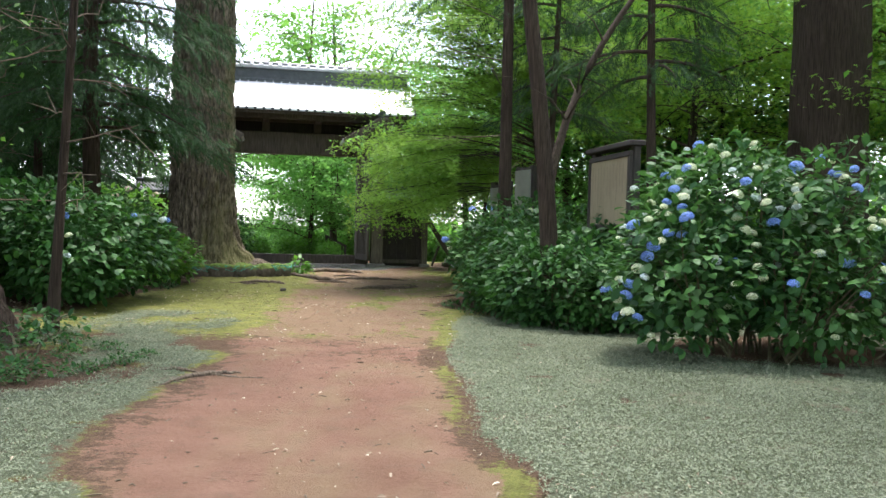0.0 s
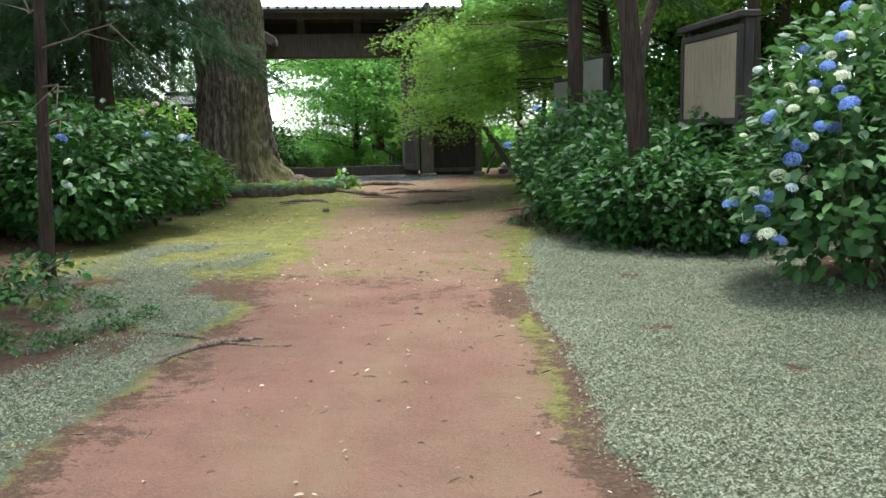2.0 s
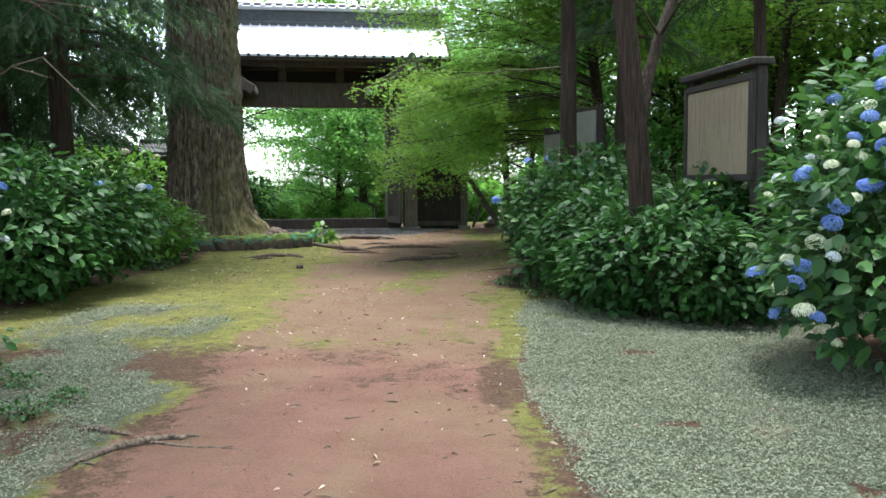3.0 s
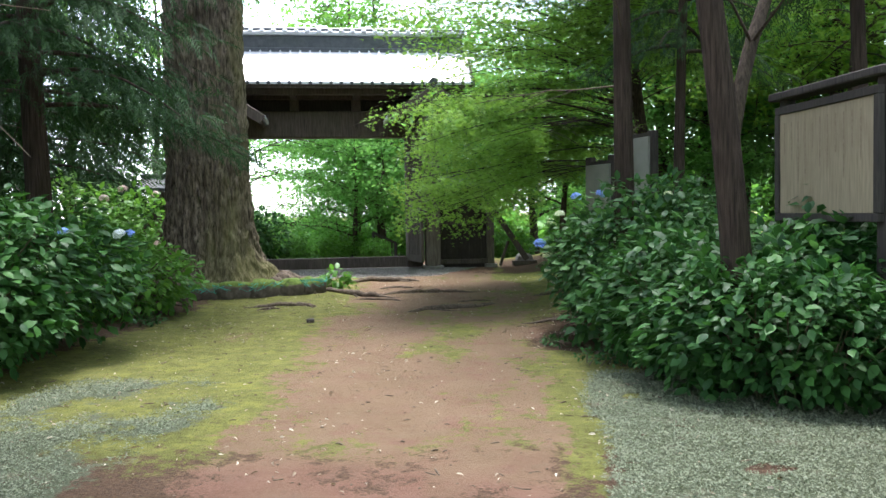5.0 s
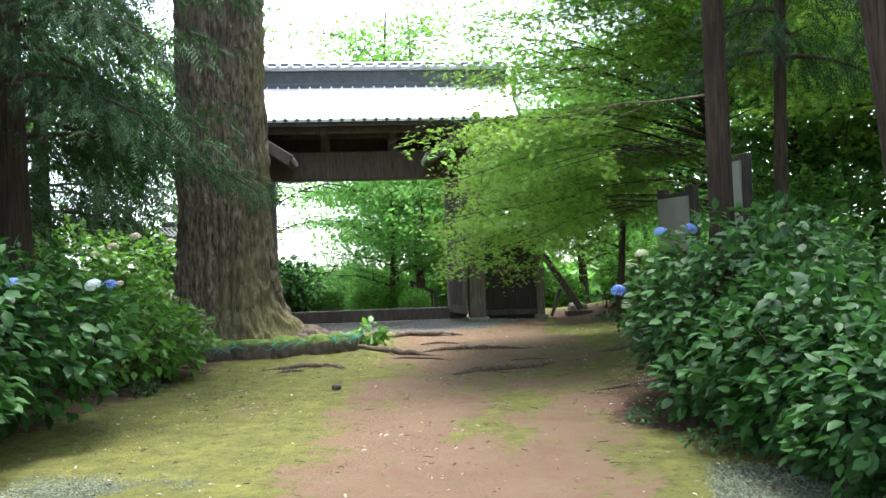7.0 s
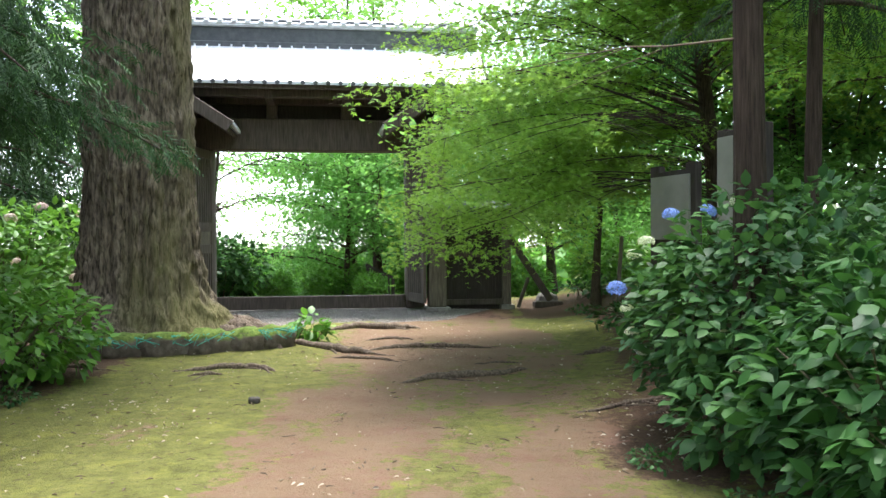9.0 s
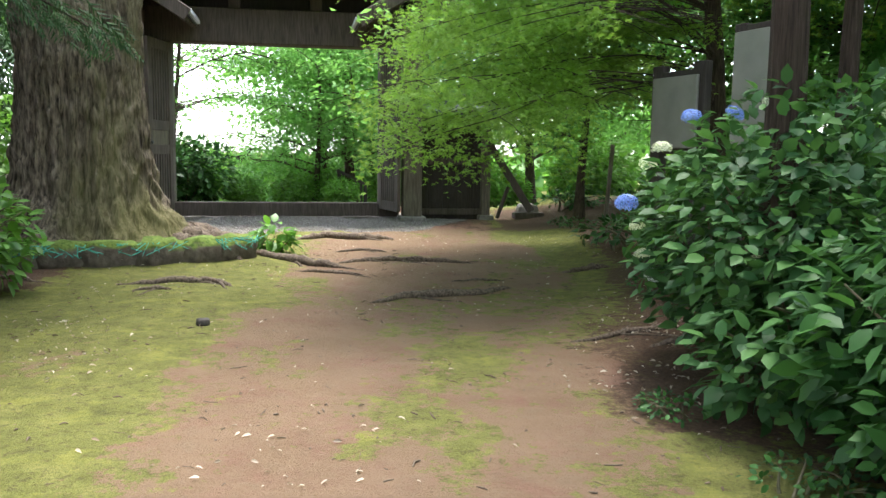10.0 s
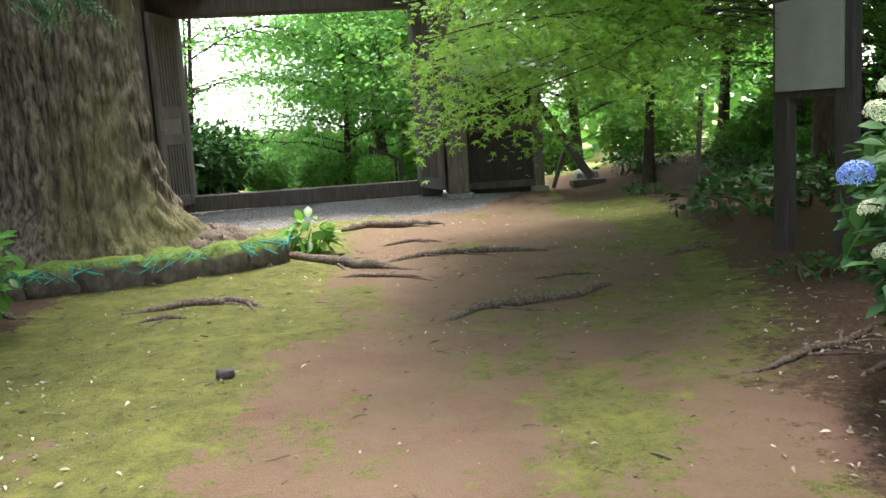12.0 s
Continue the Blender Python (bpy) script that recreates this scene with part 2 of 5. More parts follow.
def mesh_of(name, verts, faces, material, smooth=False):
    verts, faces = np.asarray(verts, dtype=np.float32), np.asarray(faces, dtype=np.int32)
    me = bpy.data.meshes.new(name)
    me.vertices.add(len(verts))
    me.vertices.foreach_set("co", verts.ravel())
    me.loops.add(faces.size)
    me.loops.foreach_set("vertex_index", faces.ravel())
    me.polygons.add(len(faces))
    me.polygons.foreach_set("loop_start", np.arange(0, faces.size, faces.shape[1], dtype=np.int32))
    me.update(calc_edges=True)
    if smooth:
        me.polygons.foreach_set("use_smooth", np.ones(len(faces), dtype=bool))
    me.materials.append(material)
    return me


def child(name, mesh, parent, label="", m=None):
    ob = new(name, mesh)
    ob.parent = parent
    if m is not None:
        ob.matrix_basis = m
    if label:
        tagged(ob, label=label)
    return ob


def part(name, bm, material, parent, label="", bevel=0.0):
    """Links a bmesh as one mesh object under a thing or under a part."""
    if bevel > 0:
        bmesh.ops.bevel(bm, geom=bm.edges[:], offset=bevel, segments=1, affect="EDGES", clamp_overlap=True)
    me = bpy.data.meshes.new(name)
    bm.to_mesh(me)
    bm.free()
    me.materials.append(material)
    return child(name, me, parent, label)


def thing(name, m, label, category, group="", kind=""):
    ob = new(name)
    ob.matrix_world = m
    return tagged(ob, label, category, group, kind)


def box(x0, x1, y0, y1, z0, z1, bm=None):
    bm = bm or bmesh.new()
    vs = [bm.verts.new((x, y, z)) for x in (x0, x1) for y in (y0, y1) for z in (z0, z1)]
    for f in ((0, 1, 3, 2), (4, 6, 7, 5), (0, 4, 5, 1), (2, 3, 7, 6), (0, 2, 6, 4), (1, 5, 7, 3)):
        bm.faces.new([vs[i] for i in f])
    return bm


def beam(a, b, w, h, bm=None):
    """A squared timber from a to b, w wide and h deep."""
    bm = bm or bmesh.new()
    a, b = Vector(a), Vector(b)
    d = (b - a).normalized()
    side = d.cross(Vector((0, 0, 1)))
    side = side.normalized() if side.length > 1e-3 else Vector((1, 0, 0))
    up = side.cross(d).normalized()
    vs = [bm.verts.new(p + side * sx * w / 2 + up * sz * h / 2) for p in (a, b) for sx in (-1, 1) for sz in (-1, 1)]
    for f in ((0, 1, 3, 2), (4, 6, 7, 5), (0, 4, 5, 1), (2, 3, 7, 6), (0, 2, 6, 4), (1, 5, 7, 3)):
        bm.faces.new([vs[i] for i in f])
    bmesh.ops.recalc_face_normals(bm, faces=bm.faces[:])
    return bm


def tube(points, radii, sides=8):
    pts, radii = np.asarray(points, float), np.asarray(radii, float)
    tang = np.gradient(pts, axis=0)
    tang /= np.linalg.norm(tang, axis=1)[:, None] + 1e-9
    ref = np.where(np.abs(tang[:, 2:3]) > 0.9, np.array([[1.0, 0, 0]]), np.array([[0, 0, 1.0]]))
    a = np.cross(tang, ref)
    a /= np.linalg.norm(a, axis=1)[:, None] + 1e-9
    b = np.cross(tang, a)
    ang = np.linspace(0, 2 * np.pi, sides, endpoint=False)
    ring = a[:, None, :] * np.cos(ang)[None, :, None] + b[:, None, :] * np.sin(ang)[None, :, None]
    verts = (pts[:, None, :] + ring * radii[:, None, None]).reshape(-1, 3)
    i, j = np.meshgrid(np.arange(len(pts) - 1), np.arange(sides), indexing="ij")
    k = (j + 1) % sides
    faces = np.stack([i * sides + j, i * sides + k, (i + 1) * sides + k, (i + 1) * sides + j], -1).reshape(-1, 4)
    return verts, faces


def join(pieces):
    vs, fs, n = [], [], 0
    for v, f in pieces:
        vs.append(v)
        fs.append(f + n)
        n += len(v)
    return np.concatenate(vs), np.concatenate(fs)


def unit(v):
    return v / (np.linalg.norm(v, axis=-1, keepdims=True) + 1e-9)


def turned(way, normal):
    """Rotations whose y axis runs along way and whose z axis is near normal."""
    y = unit(way)
    x = unit(np.cross(y, normal))
    z = np.cross(x, y)
    return np.stack([x, y, z], -1)


def scatter(template, places, turns, sizes):
    tv, tf = template
    v = np.einsum("nij,kj->nki", turns, tv) * np.asarray(sizes)[:, None, None] + places[:, None, :]
    f = tf[None] + (np.arange(len(places)) * len(tv))[:, None, None]
    return v.reshape(-1, 3), f.reshape(-1, tf.shape[1])


BROAD = (np.array([(0, 0, 0), (-.25, .24, .06), (0, .30, 0), (.25, .24, .06), (-.28, .60, .03), (0, .64, -.03), (.28, .60, .03), (0, 1, -.12)]),
         np.array([(0, 2, 1), (0, 3, 2), (1, 2, 5), (1, 5, 4), (2, 3, 6), (2, 6, 5), (4, 5, 7), (5, 6, 7)]))
SIMPLE = (np.array([(0, 0, 0), (-.26, .5, .05), (0, 1, -.06), (.26, .5, .05)]), np.array([(0, 2, 1), (0, 3, 2)]))


def maple_template():
    vs, fs = [], []
    for k, (deg, ln) in enumerate(((-108, .55), (-55, .85), (0, 1.0), (55, .85), (108, .55))):
        a = radians(deg)
        d, s = np.array((math.sin(a), math.cos(a), 0)), np.array((math.cos(a), -math.sin(a), 0))
        vs += [d * ln * .12 - s * .17, d * ln * .12 + s * .17, d * ln + np.array((0, 0, -.12))]
        fs.append((3 * k, 3 * k + 1, 3 * k + 2))
    return np.array(vs) * .6, np.array(fs)


MAPLE = maple_template()


def spray_template(pairs=7):
    """A drooping conifer spray: a stem and narrow needle tufts on both sides."""
    vs, fs = [], []
    for k in range(pairs):
        t = (k + .5) / pairs
        p = np.array((0, t, -.25 * t * t))
        for s in (-1, 1):
            ln = .34 * (1 - .55 * t)
            tip = p + np.array((s * ln * .75, ln * .75, -.10 - .05 * (k % 3)))
            n = len(vs)
            vs += [p + np.array((0, -.03, 0)), tip, p + np.array((0, .045, 0))]
            fs.append((n, n + 1, n + 2))
    n = len(vs)
    vs += [np.array((-.012, 0, 0)), np.array((.012, 0, 0)), np.array((0, 1.05, -.28))]
    fs.append((n, n + 1, n + 2))
    return np.array(vs), np.array(fs)


SPRAY = spray_template()
BLADE = (np.array([(-.3, 0, 0), (.3, .1, .05), (0, 1, 0)]), np.array([(0, 1, 2)]))


def fbm(x, y, s, seed=0.0):
    return noise.fractal(Vector((x * s, y * s, seed)), 1.0, 2.0, 4)


# ---- ground ----
PATH_Y = [3.0, 5.0, 6.5, 7.7, 10.0, 13.0, 16.0, 19.0, 21.0, 24.0]
PATH_L = [-1.2, -1.40, -1.80, -1.80, -2.05, -2.35, -2.55, -2.75, -2.9, -2.9]
PATH_R = [0.65, 0.40, 0.20, 0.06, -0.02, 0.16, 0.25, 0.3, 0.2, -0.4]
GATE = Matrix.LocRotScale((-6.5, 26.55, 0.03), Euler((0, 0, radians(11.4))), None)
GATE_U, GATE_V = np.array((.980, .198)), np.array((.198, -.980))


def rise(x, y):
    """Height of the ground: nearly level, with a low bank on the one side and a fall beyond the gate."""
    x, y = np.asarray(x, float), np.asarray(y, float)
    bank = 0.32 * np.clip((x - 0.35 - 0.05 * (20 - y)) / 2.2, 0, 1) ** 1.2 * np.clip((y - 14) / 5, 0, 1)
    bank += 0.5 * np.clip((x - 3.5) / 14, 0, 1) * np.clip((y - 12) / 10, 0, 1)
    left = 0.25 * np.clip((-4.2 - x) / 5, 0, 1) * np.clip((24 - y) / 6, 0, 1)
    mound = 0.27 * np.exp(-((x + 4.9) / 1.35) ** 2 - ((y - 20.45) / 1.15) ** 2)
    beyond = -0.10 * np.clip(y - 31, 0, 30)
    return bank + left + mound + beyond + 0.02 * np.sin(x * 1.7 + 0.4) * np.cos(y * 1.1)


def lumps(x, y):
    """Small unevenness of the trodden ground."""
    return fbm(x, y, 0.7) * 0.018 + noise.noise(Vector((x * 2.4, y * 3.6, 2.0))) * 0.011 + noise.noise(Vector((x * 5.5, y * 6.5, 5.0))) * 0.006


def build_ground():
    def axis(lo, hi, step, far):
        core = np.arange(lo, hi + 1e-6, step)
        out, d, p = [], step, 0.0
        while p < far:
            d *= 1.22
            p += d
            out.append(p)
        out = np.array(out)
        return np.concatenate([lo - out[::-1], core, hi + out])

    xs, ys = axis(-7.5, 6.0, 0.075, 900), axis(2.0, 27.5, 0.085, 900)
    gx, gy = np.meshgrid(xs, ys)
    gz = rise(gx, gy)
    near = (np.abs(gx) < 12) & (gy > -6) & (gy < 34)
    zone = np.zeros((*gx.shape, 4), np.float32)
    zone[..., 3] = 1
    wob = np.zeros_like(gx)
    for i, j in zip(*np.nonzero(near)):
        wob[i, j] = fbm(gx[i, j], gy[i, j], 0.7)
        gz[i, j] += lumps(gx[i, j], gy[i, j])
    xl, xr = np.interp(gy, PATH_Y, PATH_L) + wob * 0.25, np.interp(gy, PATH_Y, PATH_R) + wob * 0.12
    inside = np.clip((gx - xl) / 0.5 + 0.5, 0, 1) * np.clip((xr - gx) / 0.24 + 0.5, 0, 1)
    fade = np.interp(gy, [0, 8.5, 10.2, 12.5, 15, 19, 24], [1, 0.93, 0.66, 0.56, 0.52, 0.56, 0.60])
    bare = np.zeros_like(gx)
    for bx, by, rx, ry, s in ((-1.75, 14.4, 0.55, 1.6, .3), (-2.2, 16.4, 0.7, 0.9, .25), (0.1, 15.5, 0.35, 0.8, .35), (-1.7, 19.6, 1.3, 1.0, .45), (-2.0, 22.3, 1.9, 1.2, .6),
                              (-3.4, 15.4, 0.4, 0.8, .45), (-1.2, 12.6, 0.6, 1.4, .4), (0.9, 17.4, 0.5, 1.5, .7)):
        bare = np.maximum(bare, s * np.exp(-((gx - bx) / rx) ** 2 - ((gy - by) / ry) ** 2))
    patch = np.zeros_like(gx)
    for i, j in zip(*np.nonzero((np.abs(gx + 1.5) < 5) & (gy > 1) & (gy < 27))):
        patch[i, j] = noise.fractal(Vector((gx[i, j] * 1.5, gy[i, j] * .8, 7.0)), 1.0, 2.0, 3)
    dirt = np.clip(inside * (fade + .45 * patch * np.clip((gy - 6.5) / 3, .1, 1)) + bare, 0, 1)
    moss = np.clip((gx + 5.2) / 0.6, 0, 1) * np.clip((1.15 - gx) / 0.5, 0, 1) * np.clip((gy - 9.8) / 1.2, 0, 1) * np.clip((25.2 - gy) / 0.8, 0, 1)
    edge = np.clip((gx - xl + 0.9) / 0.3, 0, 1) * np.clip((xr + 0.28 - gx) / 0.15, 0, 1)
    speck = np.clip((gx + 4.6) / 0.5, 0, 1) * np.clip((xl - gx) / 0.3, 0, 1) * (0.45 + 0.9 * wob)
    moss = np.clip(np.maximum(np.maximum(moss * 0.95, edge * np.where(gx < -0.8, 0.22 + .5 * patch, 0.46 + .6 * patch)), speck), 0, 1)
    right = np.clip((gx - xr - 0.10) / 0.25, 0, 1) * np.clip((6.5 - gx) / 1.5, 0, 1) * np.clip((13.4 - gy) / 0.5, 0, 1)
    under = np.exp(-(((gx - 3.9) / 1.5) ** 2 + ((gy - 10.5) / 1.2) ** 2) ** 2)
    right = right * (1 - 0.9 * under)
    lft = np.clip((xl - 0.10 - gx) / 0.3, 0, 1) * np.clip((gx + 4.6) / 0.6, 0, 1) * np.clip((13.3 - gy) / 0.8, 0, 1) * np.clip(0.58 + .7 * wob + .7 * patch, 0, 1)
    clover = np.clip(np.maximum(right, lft), 0, 1)
    verge = np.clip((gx - xl + .5) / .3, 0, 1) * np.clip((xr + .08 - gx) / .15, 0, 1) * np.clip((11 - gy) / 2, 0, 1)
    dirt = np.maximum(dirt, .52 * verge * (1 - clover))
    v = (gx + 6.5) * GATE_V[0] + (gy - 26.55) * GATE_V[1]
    u = (gx + 6.5) * GATE_U[0] + (gy - 26.55) * GATE_U[1]
    grav = np.clip((3.1 + 0.35 * wob * 2 - v) / 0.3, 0, 1) * np.clip((v + 1.5) / 0.3, 0, 1) * np.clip((u + 1.6) / 0.4, 0, 1) * np.clip((5.6 - u - 0.5 * v + 0.6) / 0.6, 0, 1)
    bald = np.zeros_like(gx)
    for i, j in zip(*np.nonzero((clover > .2) & near)):
        bald[i, j] = noise.noise(Vector((gx[i, j] * 2.3, gy[i, j] * 2.3, 4.0)))
    clover = clover * np.clip((.66 - bald) / .12, 0, 1)
    for bx, by, rx, ry in ((.75, 15.9, .75, 1.5), (1.4, 18.4, .9, 1.6), (.4, 14.9, .4, .6)):
        spot = np.exp(-((gx - bx) / rx) ** 2 - ((gy - by) / ry) ** 2)
        moss, dirt = moss * (1 - .95 * spot), dirt * (1 - .7 * spot)
    zone[..., 0], zone[..., 1], zone[..., 2], zone[..., 3] = dirt * (1 - under), clover, moss, 1 - grav
    far = np.clip((gy - 29) / 2, 0, 1)
    zone[..., 2] = np.maximum(zone[..., 2], far * 0.8)
    ny, nx = gx.shape
    i, j = np.meshgrid(np.arange(ny - 1), np.arange(nx - 1), indexing="ij")
    a = i * nx + j
    faces = np.stack([a, a + 1, a + nx + 1, a + nx], -1).reshape(-1, 4)
    me = mesh_of("ground", np.stack([gx, gy, gz], -1).reshape(-1, 3), faces, M_GROUND, True)
    att = me.color_attributes.new("zone", "FLOAT_COLOR", "POINT")
    att.data.foreach_set("color", zone.reshape(-1))
    ob = new("ground", me)
    tagged(ob, "red earth path edged with yellow moss and grey-green ground cover", "ground", kind="structure")
    return gx, gy, zone


def z_at(x, y):
    return float(rise(x, y)) + (lumps(x, y) if abs(x) < 12 and -6 < y < 34 else 0)


GX, GY, ZONE = build_ground()


# ---- plants ----
LEAF_MESH = mesh_of("leaf", *BROAD, M_SINGLE_LEAF, True)


def bush(name, label, blobs, leaves, size, material, seed, stems=16, template=BROAD, group="", category="bush", singles=0):
    """blobs: (x, y, z, rx, ry, rz) in metres round the bush's foot."""
    r = np.random.default_rng(seed)
    bl = np.array(blobs, float)
    share = (bl[:, 3] * bl[:, 4] + bl[:, 4] * bl[:, 5]) ** 0.9
    which = r.choice(len(bl), leaves, p=share / share.sum())
    way = unit(r.normal(size=(leaves, 3)))
    lump = np.array([noise.noise(Vector(w * 2.6) + Vector((seed, b, 0))) for w, b in zip(way, which)])
    rad = (1 - 0.42 * r.random(leaves) ** 1.7) * (1 + 0.22 * lump)
    p = bl[which, :3] + way * bl[which, 3:] * rad[:, None]
    keep = p[:, 2] > 0.06
    p, way = p[keep], way[keep]
    k = len(p)
    out = unit(way * np.array((1, 1, .35)) + r.normal(scale=.45, size=(k, 3)) + np.array((0, 0, -.15)))
    nrm = unit(np.array((0, 0, 1.0)) + .55 * way + r.normal(scale=.35, size=(k, 3)))
    v, f = scatter(template, p, turned(out, nrm), size * r.uniform(.6, 1.25, k))
    root = thing(name, pose(0, 0, 0), label, category, group)
    child("foliage", mesh_of("foliage", v, f, material), root)
    if singles:
        rim = np.argsort(-(((p - bl[which[keep], :3]) / bl[which[keep], 3:]) ** 2).sum(1))[:singles * 2]
        for i in rim[::2]:
            d = unit(out[i] + r.normal(scale=.25, size=3))
            m = Matrix([list(row) for row in turned(d[None], nrm[i][None])[0]]).to_4x4()
            child("leaf", LEAF_MESH, root, "", Matrix.Translation(p[i] * 1.01) @ m @ Matrix.Scale(size * r.uniform(.75, 1.25), 4))
    for s in range(stems):
        b = bl[r.integers(len(bl))]
        w = unit(np.array((r.normal(), r.normal(), abs(r.normal()) * .8 + .25)))
        tip = b[:3] + w * b[3:] * r.uniform(.7, 1.0)
        foot = np.array((b[0] * .55 + r.normal(scale=.12), b[1] * .55 + r.normal(scale=.12), -.05))
        t = np.linspace(0, 1, 7)[:, None]
        mid = (foot + tip) / 2 + r.normal(scale=.08, size=3) + np.array((0, 0, .12))
        v, f = tube((1 - t) ** 2 * foot + 2 * t * (1 - t) * mid + t * t * tip, np.linspace(.016, .006, 7), 5)
        child("stem", mesh_of("stem", v, f, M_STEM, True), root)
    return root


def floret_head(material, name, seed):
    """A mophead of small four-petalled florets on a dome."""
    r = np.random.default_rng(seed)
    n = 70
    i = np.arange(n) + .5
    el, az = np.arccos(1 - 1.35 * i / n), np.pi * (1 + 5 ** .5) * i
    d = np.stack([np.cos(az) * np.sin(el), np.sin(az) * np.sin(el), np.cos(el)], -1)
    p = d * np.array((1, 1, .72)) * (1 + r.normal(scale=.05, size=(n, 1)))
    petals = []
    for k in range(4):
        side = unit(np.cross(d, np.array((0.3, 0.2, 1.0))))
        other = np.cross(d, side)
        a = k * np.pi / 2 + r.random(n) * .5
        w = side * np.cos(a)[:, None] + other * np.sin(a)[:, None] + d * .25
        petals.append(scatter(SIMPLE, p, turned(w, d), np.full(n, .26)))
    v, f = join(petals)
    return mesh_of(name, v, f, material)


HEADS = {"blue": floret_head(M_BLUE, "blue_head", 1), "cream": floret_head(M_CREAM, "cream_head", 2), "pale": floret_head(M_PALEBLUE, "pale_head", 3),
         "pink": floret_head(M_PINK, "pink_head", 4)}


def add_head(root, kind, x, y, z, size, r):
    child("flower_head", HEADS[kind], root, {"blue": "bright blue flower head", "cream": "cream-green opening flower head", "pale": "pale blue flower head",
                                             "pink": "faded pink flower head"}[kind],
          Matrix.LocRotScale((x, y, z), Euler((r.uniform(-.5, .5), r.uniform(-.5, .5), r.uniform(0, 6))), (size, size, size)))


def crown_heads(root, blobs, count, kinds, seed, facing=(-.5, -.8, .5), size=.075):
    r = np.random.default_rng(seed)
    bl = np.array(blobs, float)
    face = unit(np.array(facing))
    made = 0
    while made < count:
        b = bl[r.integers(len(bl))]
        w = unit(r.normal(size=3))
        if w @ face < .15:
            continue
        p = b[:3] + w * b[3:] * 1.02
        if p[2] < .25:
            continue
        add_head(root, kinds[r.integers(len(kinds))], *p, size * r.uniform(.7, 1.15), r)
        made += 1


def place(root, x, y, turn=0.0, size=1.0):
    root.matrix_world = Matrix.LocRotScale((x, y, z_at(x, y)), Euler((0, 0, turn)), (size, size, size))
    return root


def broad_tree(name, label, height, girth, base, spread, leaves, size, material, seed, template=SIMPLE, flat=.5, limbs=10, bark=M_BARK_DARK, lean=(0, 0)):
    r = np.random.default_rng(seed)
    t = np.linspace(0, 1, 12)
    trunk = np.stack([lean[0] * t + .12 * np.sin(t * 5 + seed), lean[1] * t + .12 * np.cos(t * 4 + seed) - .12, height * .85 * t - .1], -1)
    rad = girth * (1 - .8 * t) + girth * .5 * np.exp(-t * 14)
    root = thing(name, pose(0, 0, 0), label, "tree")
    v, f = tube(trunk, rad, 12)
    child("trunk", mesh_of("trunk", v, f, bark, True), root)
    knots = []
    for k in range(limbs):
        at = base / height + (1 - base / height) * (k / limbs) ** .9
        foot = np.array([np.interp(at * .95, t, trunk[:, c]) for c in range(3)])
        az = k * 2.4 + r.uniform(-.4, .4)
        ln = spread * (1.05 - .55 * abs(at - .5)) * r.uniform(.75, 1.1)
        s = np.linspace(0, 1, 8)[:, None]
        d = np.array((math.cos(az), math.sin(az), 0))
        path = foot + d * ln * s + np.array((0, 0, 1)) * (.45 * ln * s - .25 * ln * s * s) + r.normal(scale=.05, size=(8, 3)) * s
        pieces = [tube(path, np.linspace(girth * .38 * (1 - at * .6), .012, 8), 6)]
        for q in np.linspace(.35, 1, 6):
            c = path[min(7, int(q * 7))]
            knots.append(c)
            for _ in range(2):
                off = r.normal(size=3) * np.array((.9, .9, .35)) * spread * .22
                knots.append(c + off)
                pieces.append(tube(np.array([c, c + off * .5 + np.array((0, 0, .05)), c + off]), [.018, .012, .005], 4))
        v, f = join(pieces)
        child("limb", mesh_of("limb", v, f, bark, True), root)
    kn = np.array(knots)
    c = kn[r.integers(len(kn), size=leaves)]
    p = c + r.normal(size=(leaves, 3)) * np.array((1, 1, flat)) * spread * .17
    way = unit(r.normal(size=(leaves, 3)) * np.array((1, 1, .3)) + np.array((0, 0, -.35)))
    nrm = unit(np.array((0, 0, 1.0)) + r.normal(scale=.45, size=(leaves, 3)))
    v, f = scatter(template, p, turned(way, nrm), size * r.uniform(.6, 1.3, leaves))
    child("crown", mesh_of("crown", v, f, material), root)
    return root


